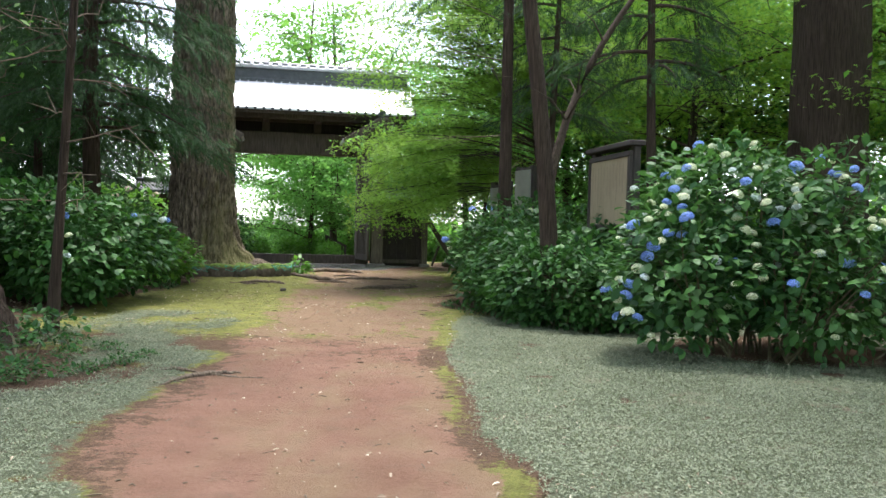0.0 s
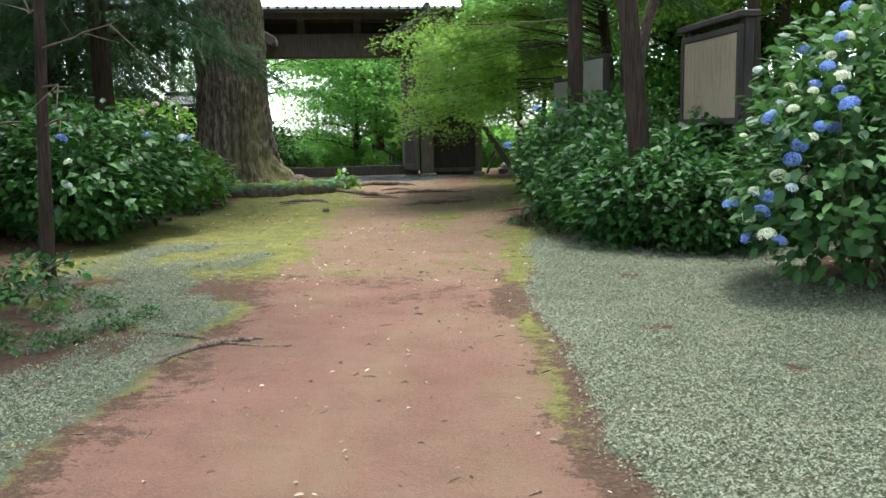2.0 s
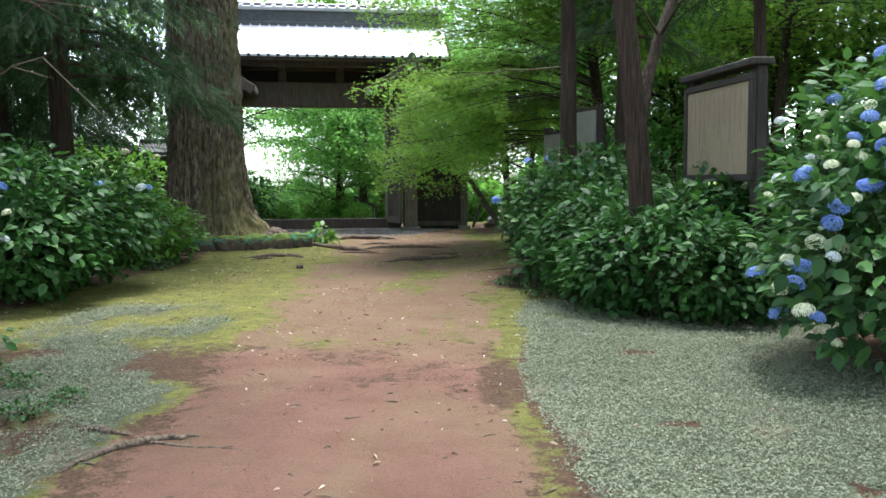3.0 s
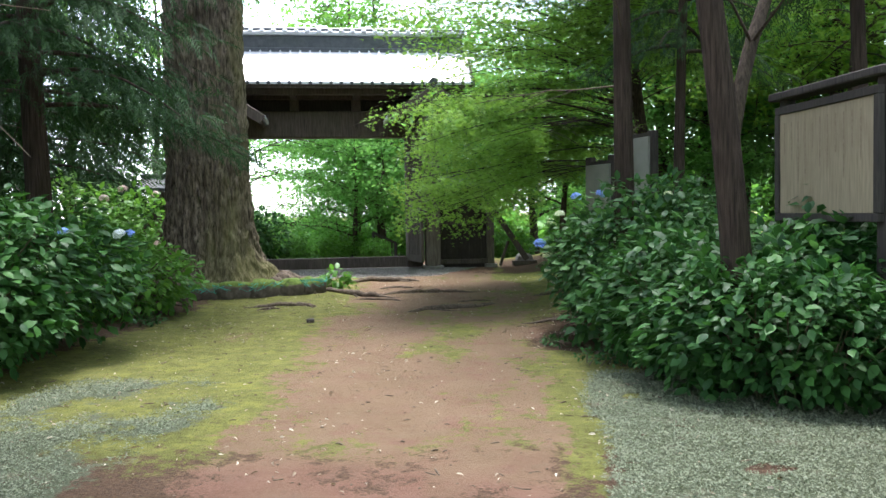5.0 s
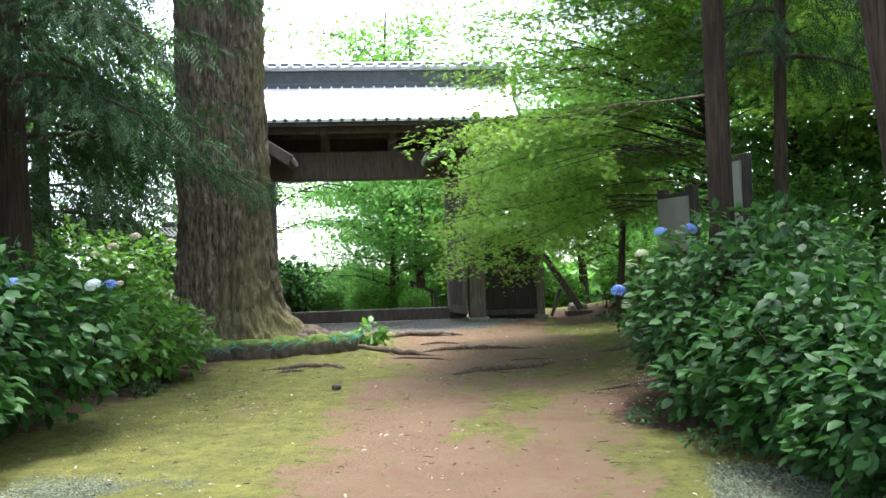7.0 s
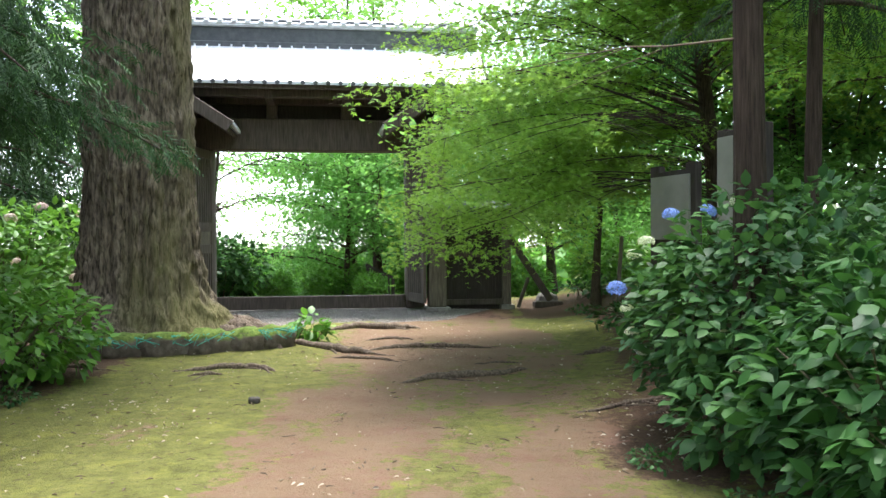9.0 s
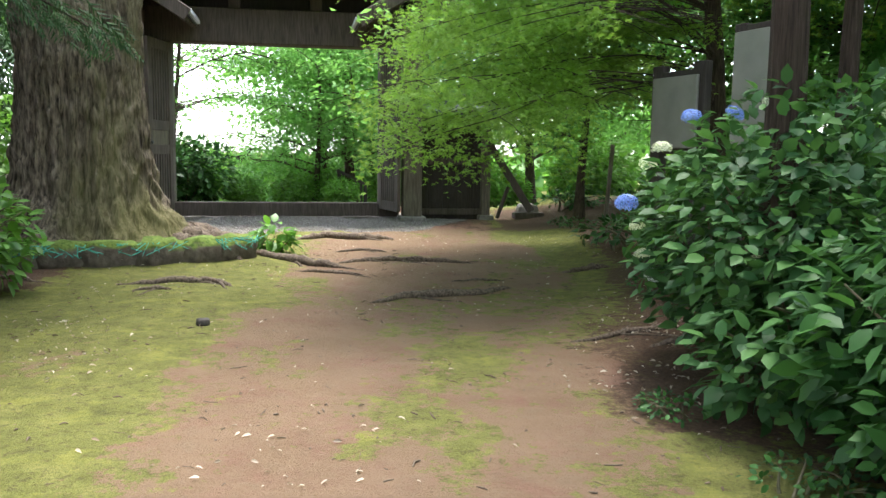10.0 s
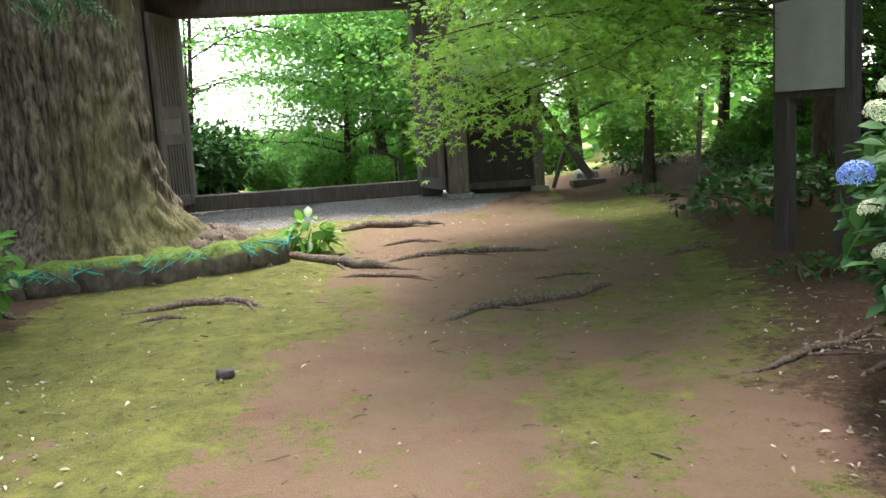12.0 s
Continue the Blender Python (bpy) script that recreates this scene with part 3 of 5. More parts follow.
def conifer(name, label, height, girth, low, reach, sprays, seed, bark=M_BARK_RED, spray=.55, boughs=60, category="tree"):
    r = np.random.default_rng(seed)
    t = np.linspace(0, 1, 14)
    trunk = np.stack([.06 * np.sin(t * 6 + seed), .06 * np.cos(t * 5 + seed) - .06, height * t - .1], -1)
    root = thing(name, pose(0, 0, 0), label, category)
    v, f = tube(trunk, girth * (1 - .8 * t) + girth * .45 * np.exp(-t * height / .4), 14)
    child("trunk", mesh_of("trunk", v, f, bark, True), root)
    at, outw = [], []
    for k in range(boughs):
        z = low + (height - low) * (k / boughs) ** 1.25
        az = k * 2.4 + r.uniform(-.5, .5)
        ln = reach * (1 - .75 * (z - low) / (height - low)) * r.uniform(.6, 1.15)
        d = np.array((math.cos(az), math.sin(az), 0))
        s = np.linspace(0, 1, 7)[:, None]
        path = np.array((0, 0, z)) + d * ln * s + np.array((0, 0, 1)) * (.12 * ln * s - .38 * ln * s * s)
        v, f = tube(path, np.linspace(.035, .007, 7), 5)
        child("bough", mesh_of("bough", v, f, M_BARK_DARK, True), root)
        m = max(4, int(sprays / boughs * ln / reach * 1.6))
        q = r.uniform(.25, 1, m)
        side = np.array((-d[1], d[0], 0))
        off = r.normal(size=m)[:, None] * side * .33 * ln * .5
        at.append(np.stack([np.interp(q, s[:, 0], path[:, c]) for c in range(3)], -1) + off + r.normal(scale=.09, size=(m, 3)))
        outw.append(unit(d * .7 + off * .9 + np.array((0, 0, -.55)) + r.normal(scale=.35, size=(m, 3))))
    p, way = np.concatenate(at), np.concatenate(outw)
    nrm = unit(np.array((0, 0, 1.0)) + r.normal(scale=.5, size=(len(p), 3)))
    v, f = scatter(SPRAY, p, turned(way, nrm), spray * r.uniform(.6, 1.25, len(p)))
    child("crown", mesh_of("crown", v, f, M_NEEDLE), root)
    return root


# ---- the temple gate: local x along the gate, -y towards the garden ----
WIDE = 3.92


def build_gate():
    g = thing("temple_gate", GATE, "dark weathered timber temple gate with pale metal roof and open doors", "gate")

    def put(name, bm, mat, label="", bevel=0.012):
        return part(name, bm, mat, g, label, bevel)

    for s, u in ((-1, 0.0), (1, WIDE)):
        a, b = sorted((u, u + s * 0.40))
        put("main_post", box(a, b, -0.18, 0.20, 0.0, 4.05), M_WOOD)
        c = u + s * 0.56
        base = put("base_stone", box(c - 0.25, c + 0.25, -1.12, -0.62, -0.03, 0.07), M_STONE, "low square base stone", 0.02)
        put("control_post", box(c - 0.18, c + 0.18, -1.04, -0.70, 0.07, 3.75), M_WOOD_GREY, "weathered square control post")
        for z in (0.62, 2.75):
            put("tie_rail", box(c - 0.05, c + 0.05, -0.72, -0.15, z, z + 0.16), M_WOOD)
        put("cross_rail", box(c - 0.30, c + 0.30, -0.93, -0.81, 2.92, 3.12), M_WOOD)
        put("roof_beam", box(c - 0.13, c + 0.13, -1.45, 0.0, 3.62, 3.84), M_WOOD)
        # small gabled roof over each control post, ridge along the door's swing
        for k in (-1, 1):
            bm = bmesh.new()
            x0, x1, z0, z1 = c, c + k * 1.06, 4.42, 3.66
            vs = []
            for y in (-1.66, -0.10):
                vs += [bm.verts.new(p) for p in ((x0, y, z0), (x1, y, z1), (x1, y, z1 - 0.10), (x0, y, z0 - 0.12))]
            for f in ((0, 1, 2, 3), (7, 6, 5, 4), (0, 4, 5, 1), (3, 2, 6, 7), (1, 5, 6, 2), (0, 3, 7, 4)):
                bm.faces.new([vs[i] for i in f])
            bmesh.ops.recalc_face_normals(bm, faces=bm.faces[:])
            slope = put("small_roof_slope", bm, M_TILE, "grey tiled slope of the small side roof", 0)
            put("bargeboard", beam((c, -1.69, 4.25), (x1, -1.69, z1 - 0.10), 0.05, 0.24), M_WOOD, "thick sloping bargeboard")
            for i in range(7):
                y = -1.55 + i * 0.22
                bm = bmesh.new()
                bmesh.ops.create_cone(bm, cap_ends=True, segments=10, radius1=0.05, radius2=0.05, depth=0.06)
                bmesh.ops.transform(bm, matrix=pose(x1 + k * 0.02, y, z1 - 0.02, 0, 90, 0), verts=bm.verts[:])
                part("tile_end", bm, M_TILE_PALE, slope)
                part("rafter", beam((c + k * .1, y, 4.20), (x1 - k * .03, y, z1 - 0.15), 0.05, 0.07), M_WOOD, slope)
        bm = bmesh.new()
        bmesh.ops.create_cone(bm, cap_ends=True, segments=12, radius1=0.10, radius2=0.10, depth=1.60)
        bmesh.ops.transform(bm, matrix=pose(c, -0.88, 4.46, 90, 0, 0), verts=bm.verts[:])
        put("small_ridge", bm, M_TILE, "", 0)
        # open door leaf, folded back towards the control post
        hinge, tip = Vector((u + s * 0.03, -0.20, 0)), Vector((u + s * 0.28, -1.22, 0))
        way = (tip - hinge).normalized()
        turn = Matrix.Translation(hinge) @ Matrix.Rotation(math.atan2(way.y, way.x), 4, "Z")
        ln = (tip - hinge).length
        leaf = new("door_leaf")
        leaf.parent = g
        leaf.matrix_basis = turn
        tagged(leaf, label="open dark plank door leaf with slatted panels")
        for x in (0.0, ln - 0.13):
            part("stile", box(x, x + 0.13, -0.035, 0.035, 0.16, 3.25), M_WOOD, leaf, "", 0.008)
        for z in (0.16, 1.18, 1.62, 3.07):
            part("rail", box(0.13, ln - 0.13, -0.028, 0.028, z, z + 0.18), M_WOOD, leaf, "", 0.006)
        part("panel", box(0.13, ln - 0.13, -0.012, 0.012, 1.36, 1.62), M_WOOD_GREY, leaf)
        for z0, z1 in ((0.34, 1.18), (1.80, 3.07)):
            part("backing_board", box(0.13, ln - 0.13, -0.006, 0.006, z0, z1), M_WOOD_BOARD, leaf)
            for k in range(7):
                x = 0.15 + k * (ln - 0.30) / 6.5
                part("slat", box(x, x + 0.055, -0.018, 0.018, z0, z1), M_WOOD, leaf, "", 0)
        bm = bmesh.new()
        bmesh.ops.create_icosphere(bm, subdivisions=1, radius=0.035)
        bmesh.ops.translate(bm, vec=(ln - 0.07, -s * 0.05, 1.4), verts=bm.verts[:])
        part("boss", bm, M_TILE, leaf, "dark iron boss")
        # board wing wall with its end post and slanting brace
        w0, w1 = u + s * 0.78, u + s * 2.02
        n = 8
        for k in range(n):
            a, b = sorted((w0 + (w1 - w0) * k / n, w0 + (w1 - w0) * (k + 1) / n))
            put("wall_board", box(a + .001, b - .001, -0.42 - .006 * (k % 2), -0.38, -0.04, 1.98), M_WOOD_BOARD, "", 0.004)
        for z in (0.06, 1.05, 1.86):
            a, b = sorted((w0, w1))
            put("wall_rail", box(a, b, -0.50, -0.42, z, z + 0.12), M_WOOD)
        a, b = sorted((w1 - s * .02, w1 + s * 0.16))
        put("end_post", box(a, b, -0.54, -0.34, -0.02, 2.05), M_WOOD_GREY, "", 0.01)
        put("end_post_foot", box(a - .06, b + .06, -0.62, -0.26, -0.05, 0.06), M_STONE, "flat footing stone", 0.015)
        put("wall_brace", beam((w1 + s * .1, -0.50, 1.52), (w1 + s * 0.98, -0.62, 0.14), 0.13, 0.14), M_WOOD, "slanting timber brace")
        put("brace_sleeper", box(*sorted((w1 + s * .62, w1 + s * 1.22)), -0.74, -0.50, 0.0, 0.12), M_WOOD)
        put("brace_stake", beam((w1 + s * .30, -0.56, 0.0), (w1 + s * .52, -0.56, 0.62), 0.07, 0.07), M_WOOD)
        for k in (-1, 1):
            bm = bmesh.new()
            xa, xb = sorted((w0 - s * 0.05, w1 + s * 0.45))
            yc = -0.42
            vs = []
            for x in (xa, xb):
                vs += [bm.verts.new(p) for p in ((x, yc, 2.34), (x, yc + k * 0.52, 2.06), (x, yc + k * 0.52, 2.00), (x, yc, 2.25))]
            for f in ((0, 1, 2, 3), (7, 6, 5, 4), (0, 4, 5, 1), (3, 2, 6, 7), (1, 5, 6, 2), (0, 3, 7, 4)):
                bm.faces.new([vs[i] for i in f])
            bmesh.ops.recalc_face_normals(bm, faces=bm.faces[:])
            put("wall_roof_slope", bm, M_TILE, "grey sheet roof over the board wall", 0)
        put("wall_ridge", box(xa, xb, yc - .08, yc + .08, 2.32, 2.42), M_TILE, "", 0.02)

    put("threshold", box(0.002, WIDE - 0.002, -0.10, 0.12, 0.0, 0.27), M_WOOD, "thick timber threshold beam", 0.015)
    put("lintel", box(-1.0, WIDE + 1.0, -0.26, 0.18, 3.28, 3.93), M_WOOD, "massive timber lintel", 0.02)
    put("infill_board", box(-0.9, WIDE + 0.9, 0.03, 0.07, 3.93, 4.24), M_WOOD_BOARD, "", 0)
    for x in (-0.35, 1.17, 2.70, WIDE + 0.35):
        put("strut", box(x - 0.11, x + 0.11, -0.20, 0.12, 3.93, 4.24), M_WOOD)
    put("tie_beam", box(-1.2, WIDE + 1.2, -0.14, 0.10, 4.24, 4.44), M_WOOD)
    for x in (-0.35, 1.17, 2.70, WIDE + 0.35):
        put("bracket_arm", box(x - 0.08, x + 0.08, -1.02, 1.02, 4.20, 4.38), M_WOOD)
    for y in (-0.92, 0.92):
        put("eave_purlin", box(-1.40, WIDE + 1.40, y - 0.09, y + 0.09, 4.24, 4.47), M_WOOD)
    # main roof: two sheet slopes with standing ribs, rafters under them
    xa, xb = -1.55, WIDE + 1.55
    for k in (-1, 1):
        bm = bmesh.new()
        prof = [(0.22, 5.42), (0.70, 4.97), (1.32, 4.50), (1.32, 4.44), (0.70, 4.90), (0.22, 5.34)]
        ends = []
        for x in (xa, xb):
            ends.append([bm.verts.new((x, k * y, z)) for y, z in prof])
        bm.faces.new(ends[0])
        bm.faces.new(ends[1][::-1])
        for i in range(6):
            j = (i + 1) % 6
            bm.faces.new((ends[0][i], ends[0][j], ends[1][j], ends[1][i]))
        bmesh.ops.recalc_face_normals(bm, faces=bm.faces[:])
        slope = put("roof_slope", bm, M_METAL, "pale metal sheet roof slope", 0)
        n = int((xb - xa) / 0.235)
        for i in range(n + 1):
            x = xa + (xb - xa) * i / n
            rib = bmesh.new()
            beam((x, k * 0.24, 5.425), (x, k * 0.70, 4.985), 0.035, 0.03, rib)
            beam((x, k * 0.70, 4.985), (x, k * 1.33, 4.510), 0.035, 0.03, rib)
            part("roof_rib", rib, M_METAL, slope)
            cap = bmesh.new()
            bmesh.ops.create_cone(cap, cap_ends=True, segments=10, radius1=0.045, radius2=0.045, depth=0.05)
            bmesh.ops.transform(cap, matrix=pose(x, k * 1.33, 4.475, 90, 0, 0), verts=cap.verts[:])
            part("eave_cap", cap, M_TILE, slope)
        n = 24
        for i in range(n + 1):
            x = xa + 0.08 + (xb - xa - 0.16) * i / n
            put("rafter", beam((x, k * 0.12, 5.30), (x, k * 1.24, 4.40), 0.07, 0.09), M_WOOD, "", 0)
        put("eave_board", box(xa, xb, *sorted((k * 1.215, k * 1.255)), 4.36, 4.47), M_WOOD, "", 0)
    # box ridge with pale-edged cap tiles
    put("ridge_base", box(xa + 0.02, xb - 0.02, -0.26, 0.26, 5.36, 5.50), M_TILE, "", 0.02)
    put("ridge_box", box(xa + 0.06, xb - 0.06, -0.19, 0.19, 5.50, 5.80), M_TILE, "dark boxed ridge", 0.01)
    ridge = put("ridge_cap", box(xa, xb, -0.27, 0.27, 5.80, 5.90), M_TILE_PALE, "pale capped ridge", 0.02)
    put("ridge_top", box(xa + .02, xb - .02, -0.13, 0.13, 5.90, 6.02), M_TILE, "", 0.03)
    n = int((xb - xa) / 0.27)
    for i in range(n + 1):
        x = xa + 0.05 + (xb - xa - 0.1) * i / n
        for k in (-1, 1):
            part("ridge_tile", beam((x, k * 0.12, 5.945), (x, k * 0.30, 5.885), 0.10, 0.06), M_TILE_PALE, ridge)
    for x in (xa - 0.03, xb + 0.03):
        for k in (-1, 1):
            put("gable_board", beam((x, k * 0.05, 5.38), (x, k * 1.30, 4.46), 0.06, 0.22), M_WOOD)
    return g


gate_thing = build_gate()


# ---- the great trees ----
def great_trunk(name, label, x, y, radius, height, flare, lobes, bark, seed, crown_from=8.0, ridges=0.03, fine=False):
    root = thing(name, pose(x, y, z_at(x, y) - 0.12), label, "tree")
    nz, na = (250, 240) if fine else (110, 110)
    low = nz * 9 // 40
    zz = np.concatenate([np.linspace(0, 1.2, low), np.linspace(1.23, 6.5, nz * 3 // 5), np.linspace(6.7, height, nz - low - nz * 3 // 5)])
    aa = np.linspace(0, 2 * np.pi, na, endpoint=False)
    verts = np.zeros((nz, na, 3))
    for i, z in enumerate(zz):
        for j, a in enumerate(aa):
            c, s = math.cos(a), math.sin(a)
            lump = noise.noise(Vector((c * 1.5, s * 1.5, z * .8 + seed))) * .06
            sway = .25 * noise.noise(Vector((c * 2, s * 2, z * 1.1 + seed)))
            groove = (abs(noise.noise(Vector((c * 7 + sway, s * 7 - sway, z * .5 + seed)))) - .25) * -.9 * ridges + (abs(noise.noise(Vector((c * 17, s * 17, z * 1.9 + seed)))) - .25) * -.55 * ridges
            groove += noise.noise(Vector((c * 9 + sway * 3, s * 9, z * 6.5 + seed))) * .32 * ridges + max(0, noise.noise(Vector((c * 3, s * 3, z * 1.6 - seed)))) * .5 * ridges
            root_r = 0.0
            for at, amp, sharp in lobes:
                d = abs(math.remainder(a - radians(at), 2 * math.pi)) * sharp
                if d < math.pi / 2:
                    root_r += amp * math.cos(d) ** 1.3 * math.exp(-z / .30)
            knob = noise.noise(Vector((c * 5, s * 5, z * 4 + seed))) * .16 * math.exp(-z / .9)
            r = radius * (1 - .022 * z) * (1 + lump) + groove + flare * math.exp(-z / .42) + root_r + knob
            verts[i, j] = (c * r, s * r, z)
    i, j = np.meshgrid(np.arange(nz - 1), np.arange(na), indexing="ij")
    k = (j + 1) % na
    faces = np.stack([i * na + j, i * na + k, (i + 1) * na + k, (i + 1) * na + j], -1).reshape(-1, 4)
    child("trunk", mesh_of("trunk", verts.reshape(-1, 3), faces, bark, True), root)
    r = np.random.default_rng(seed)
    at, outw = [], []
    for b in range(26):
        z = crown_from + (height - crown_from) * b / 26
        az = b * 2.4
        ln = r.uniform(2.2, 4.0) * (1 - .4 * b / 26)
        d = np.array((math.cos(az), math.sin(az), 0))
        s = np.linspace(0, 1, 6)[:, None]
        path = np.array((0, 0, z)) + d * ln * s + np.array((0, 0, 1)) * (.3 * ln * s - .5 * ln * s * s)
        v, f = tube(path, np.linspace(.09, .012, 6), 6)
        child("bough", mesh_of("bough", v, f, M_BARK_DARK, True), root)
        q = r.uniform(.3, 1, 60)
        at.append(np.stack([np.interp(q, s[:, 0], path[:, c]) for c in range(3)], -1) + r.normal(scale=.3, size=(60, 3)))
        outw.append(unit(d + np.array((0, 0, -.6)) + r.normal(scale=.5, size=(60, 3))))
    p, way = np.concatenate(at), np.concatenate(outw)
    v, f = scatter(SPRAY, p, turned(way, unit(np.array((0, 0, 1.0)) + r.normal(scale=.4, size=(len(p), 3)))), r.uniform(.5, 1.0, len(p)))
    child("crown", mesh_of("crown", v, f, M_NEEDLE), root)
    return root


great_trunk("great_cedar", "huge old trunk with furrowed mossy bark and flared roots", -5.34, 20.12, 0.70, 15, 0.30,
            ((-12, 0.42, 2.6), (18, 0.55, 3.0), (-42, 0.25, 3.5), (60, 0.3, 3.0), (-95, 0.22, 3.0), (-150, 0.3, 2.5), (160, 0.3, 2.5), (105, 0.3, 2.5)), M_BARK_OLD, 3, 10.5, .135, True)
great_trunk("red_cedar", "tall red-brown cedar trunk with shredding bark", 7.15, 16.9, 0.74, 16, 0.2, ((-120, .3, 2.5), (180, .3, 2.5), (90, .3, 2.5), (0, .3, 2.5)), M_BARK_RED, 8, 7.5, .02)

# drooping dark conifers beside the path
cedar = conifer("young_cedar", "dark drooping conifer with hanging green sprays", 13, .17, 2.75, 2.75, 13500, 21, spray=.25, boughs=72)
place(cedar, -6.1, 16.1)
far_cedar = conifer("cedar_tree", "dark drooping conifer standing back from the path", 13, .17, 2.2, 3.4, 2600, 22, spray=.6, boughs=40)
place(far_cedar, -10.2, 13.5)
for x, y, turn in ((-10.4, 19.0, 2.2), (-10.0, 23.0, .9), (-12.0, 26.0, 4.0), (-14, 20, 5.0)):
    place(copy_thing(far_cedar, pose(0, 0, 0)), x, y, turn, 1.0)


slim_cedar = conifer("slender_cedar", "slender cedar with short drooping sprays", 10, .09, 3.5, 1.4, 1500, 23, spray=.26, boughs=30)
place(slim_cedar, 2.05, 16.9, 0, .95)
place(copy_thing(slim_cedar, pose(0, 0, 0)), 3.3, 14.6, 2.0, 1.05)


def dead_branch_tree(x, y, height, girth, lean, seed, twigs=22, low=1.4, crown_from=0.0):
    r = np.random.default_rng(seed)
    root = thing("slender_tree", pose(x, y, z_at(x, y)), "slender reddish trunk with bare dead side branches", "tree")
    t = np.linspace(0, 1, 12)
    trunk = np.stack([lean[0] * t * height, lean[1] * t * height, height * t - .08], -1)
    v, f = tube(trunk, girth * (1 - .6 * t) + girth * .5 * np.exp(-t * 18), 10)
    child("trunk", mesh_of("trunk", v, f, M_BARK_RED, True), root)
    for k in range(twigs):
        z = low + (height - low) * k / twigs
        az, ln = r.uniform(0, 6.28), r.uniform(.5, 1.6)
        foot = np.array((lean[0] * z, lean[1] * z, z))
        s = np.linspace(0, 1, 6)[:, None]
        d = np.array((math.cos(az), math.sin(az), r.uniform(-.2, .35)))
        path = foot + d * ln * s + r.normal(scale=.03, size=(6, 3)) * s
        pieces = [tube(path, np.linspace(.011, .003, 6), 4)]
        for q in (2, 3, 4):
            e = path[q] + (d + r.normal(scale=.7, size=3)) * ln * .3
            pieces.append(tube(np.array([path[q], (path[q] + e) / 2, e]), [.005, .004, .002], 4))
        v, f = join(pieces)
        child("branch", mesh_of("branch", v, f, M_TWIG), root)
    if crown_from:
        n = 800
        z = crown_from + (height - crown_from) * r.random(n)
        az, d = r.uniform(0, 6.28, n), (.25 + 1.9 * (1 - .7 * (z - crown_from) / (height - crown_from))) * np.sqrt(r.random(n))
        out = np.stack([np.cos(az), np.sin(az), np.full(n, -.6)], -1)
        p = np.stack([lean[0] * z + out[:, 0] * d, lean[1] * z + out[:, 1] * d, z - .25 * d], -1)
        v, f = scatter(SPRAY, p, turned(unit(out + r.normal(scale=.35, size=(n, 3))), unit(np.array((0, 0, 1.0)) + r.normal(scale=.4, size=(n, 3)))), r.uniform(.2, .42, n))
        child("crown", mesh_of("crown", v, f, M_NEEDLE), root)
    return root


dead_branch_tree(-4.22, 10.46, 9, .055, (.055, 0), 31)
dead_branch_tree(-5.75, 11.9, 9, .055, (.02, .02), 32)
dead_branch_tree(-6.5, 13.2, 10, .08, (.01, .0), 33)
dead_branch_tree(-7.6, 17.2, 10, .09, (-.01, .0), 34)
great_trunk("edge_cedar", "cedar trunk with spreading roots at the edge of the litter", -4.62, 9.35, 0.30, 12, 0.16, ((-25, .42, 3.0), (15, .3, 3.0), (-80, .3, 3.0), (90, .3, 2.5), (180, .2, 2.5)), M_BARK_RED, 35, 7.0, .03)
dead_branch_tree(1.12, 15.62, 11, .125, (-.004, .01), 36, 14, 2.2, 4.9)


def forked_tree():
    root = thing("forked_tree", pose(1.57, 12.42, z_at(1.57, 12.42)), "leaning brown trunk forking into a slanting limb", "tree")
    t = np.linspace(0, 1, 14)
    main = np.stack([-.09 * t * 9 + .05 * np.sin(t * 7), .03 * t * 9, 9 * t - .08], -1)
    v, f = tube(main, .125 * (1 - .45 * t) + .06 * np.exp(-t * 22), 12)
    child("trunk", mesh_of("trunk", v, f, M_BARK_RED, True), root)
    s = np.linspace(0, 1, 12)
    limb = np.stack([-.11 + .12 * s + 1.8 * s * s, .1 + .9 * s, 1.25 + 4.2 * s], -1)
    v, f = tube(limb, .072 * (1 - .6 * s), 10)
    child("limb", mesh_of("limb", v, f, M_BARK_DARK, True), root)
    r = np.random.default_rng(5)
    for k in range(9):
        foot = limb[4 + k % 7]
        e = foot + np.array((r.normal(), r.normal(), .4)) * .7
        v, f = tube(np.array([foot, (foot + e) / 2 + np.array((0, 0, .08)), e]), [.016, .010, .004], 5)
        child("twig", mesh_of("twig", v, f, M_BARK_DARK), root)
    return root


forked_tree()


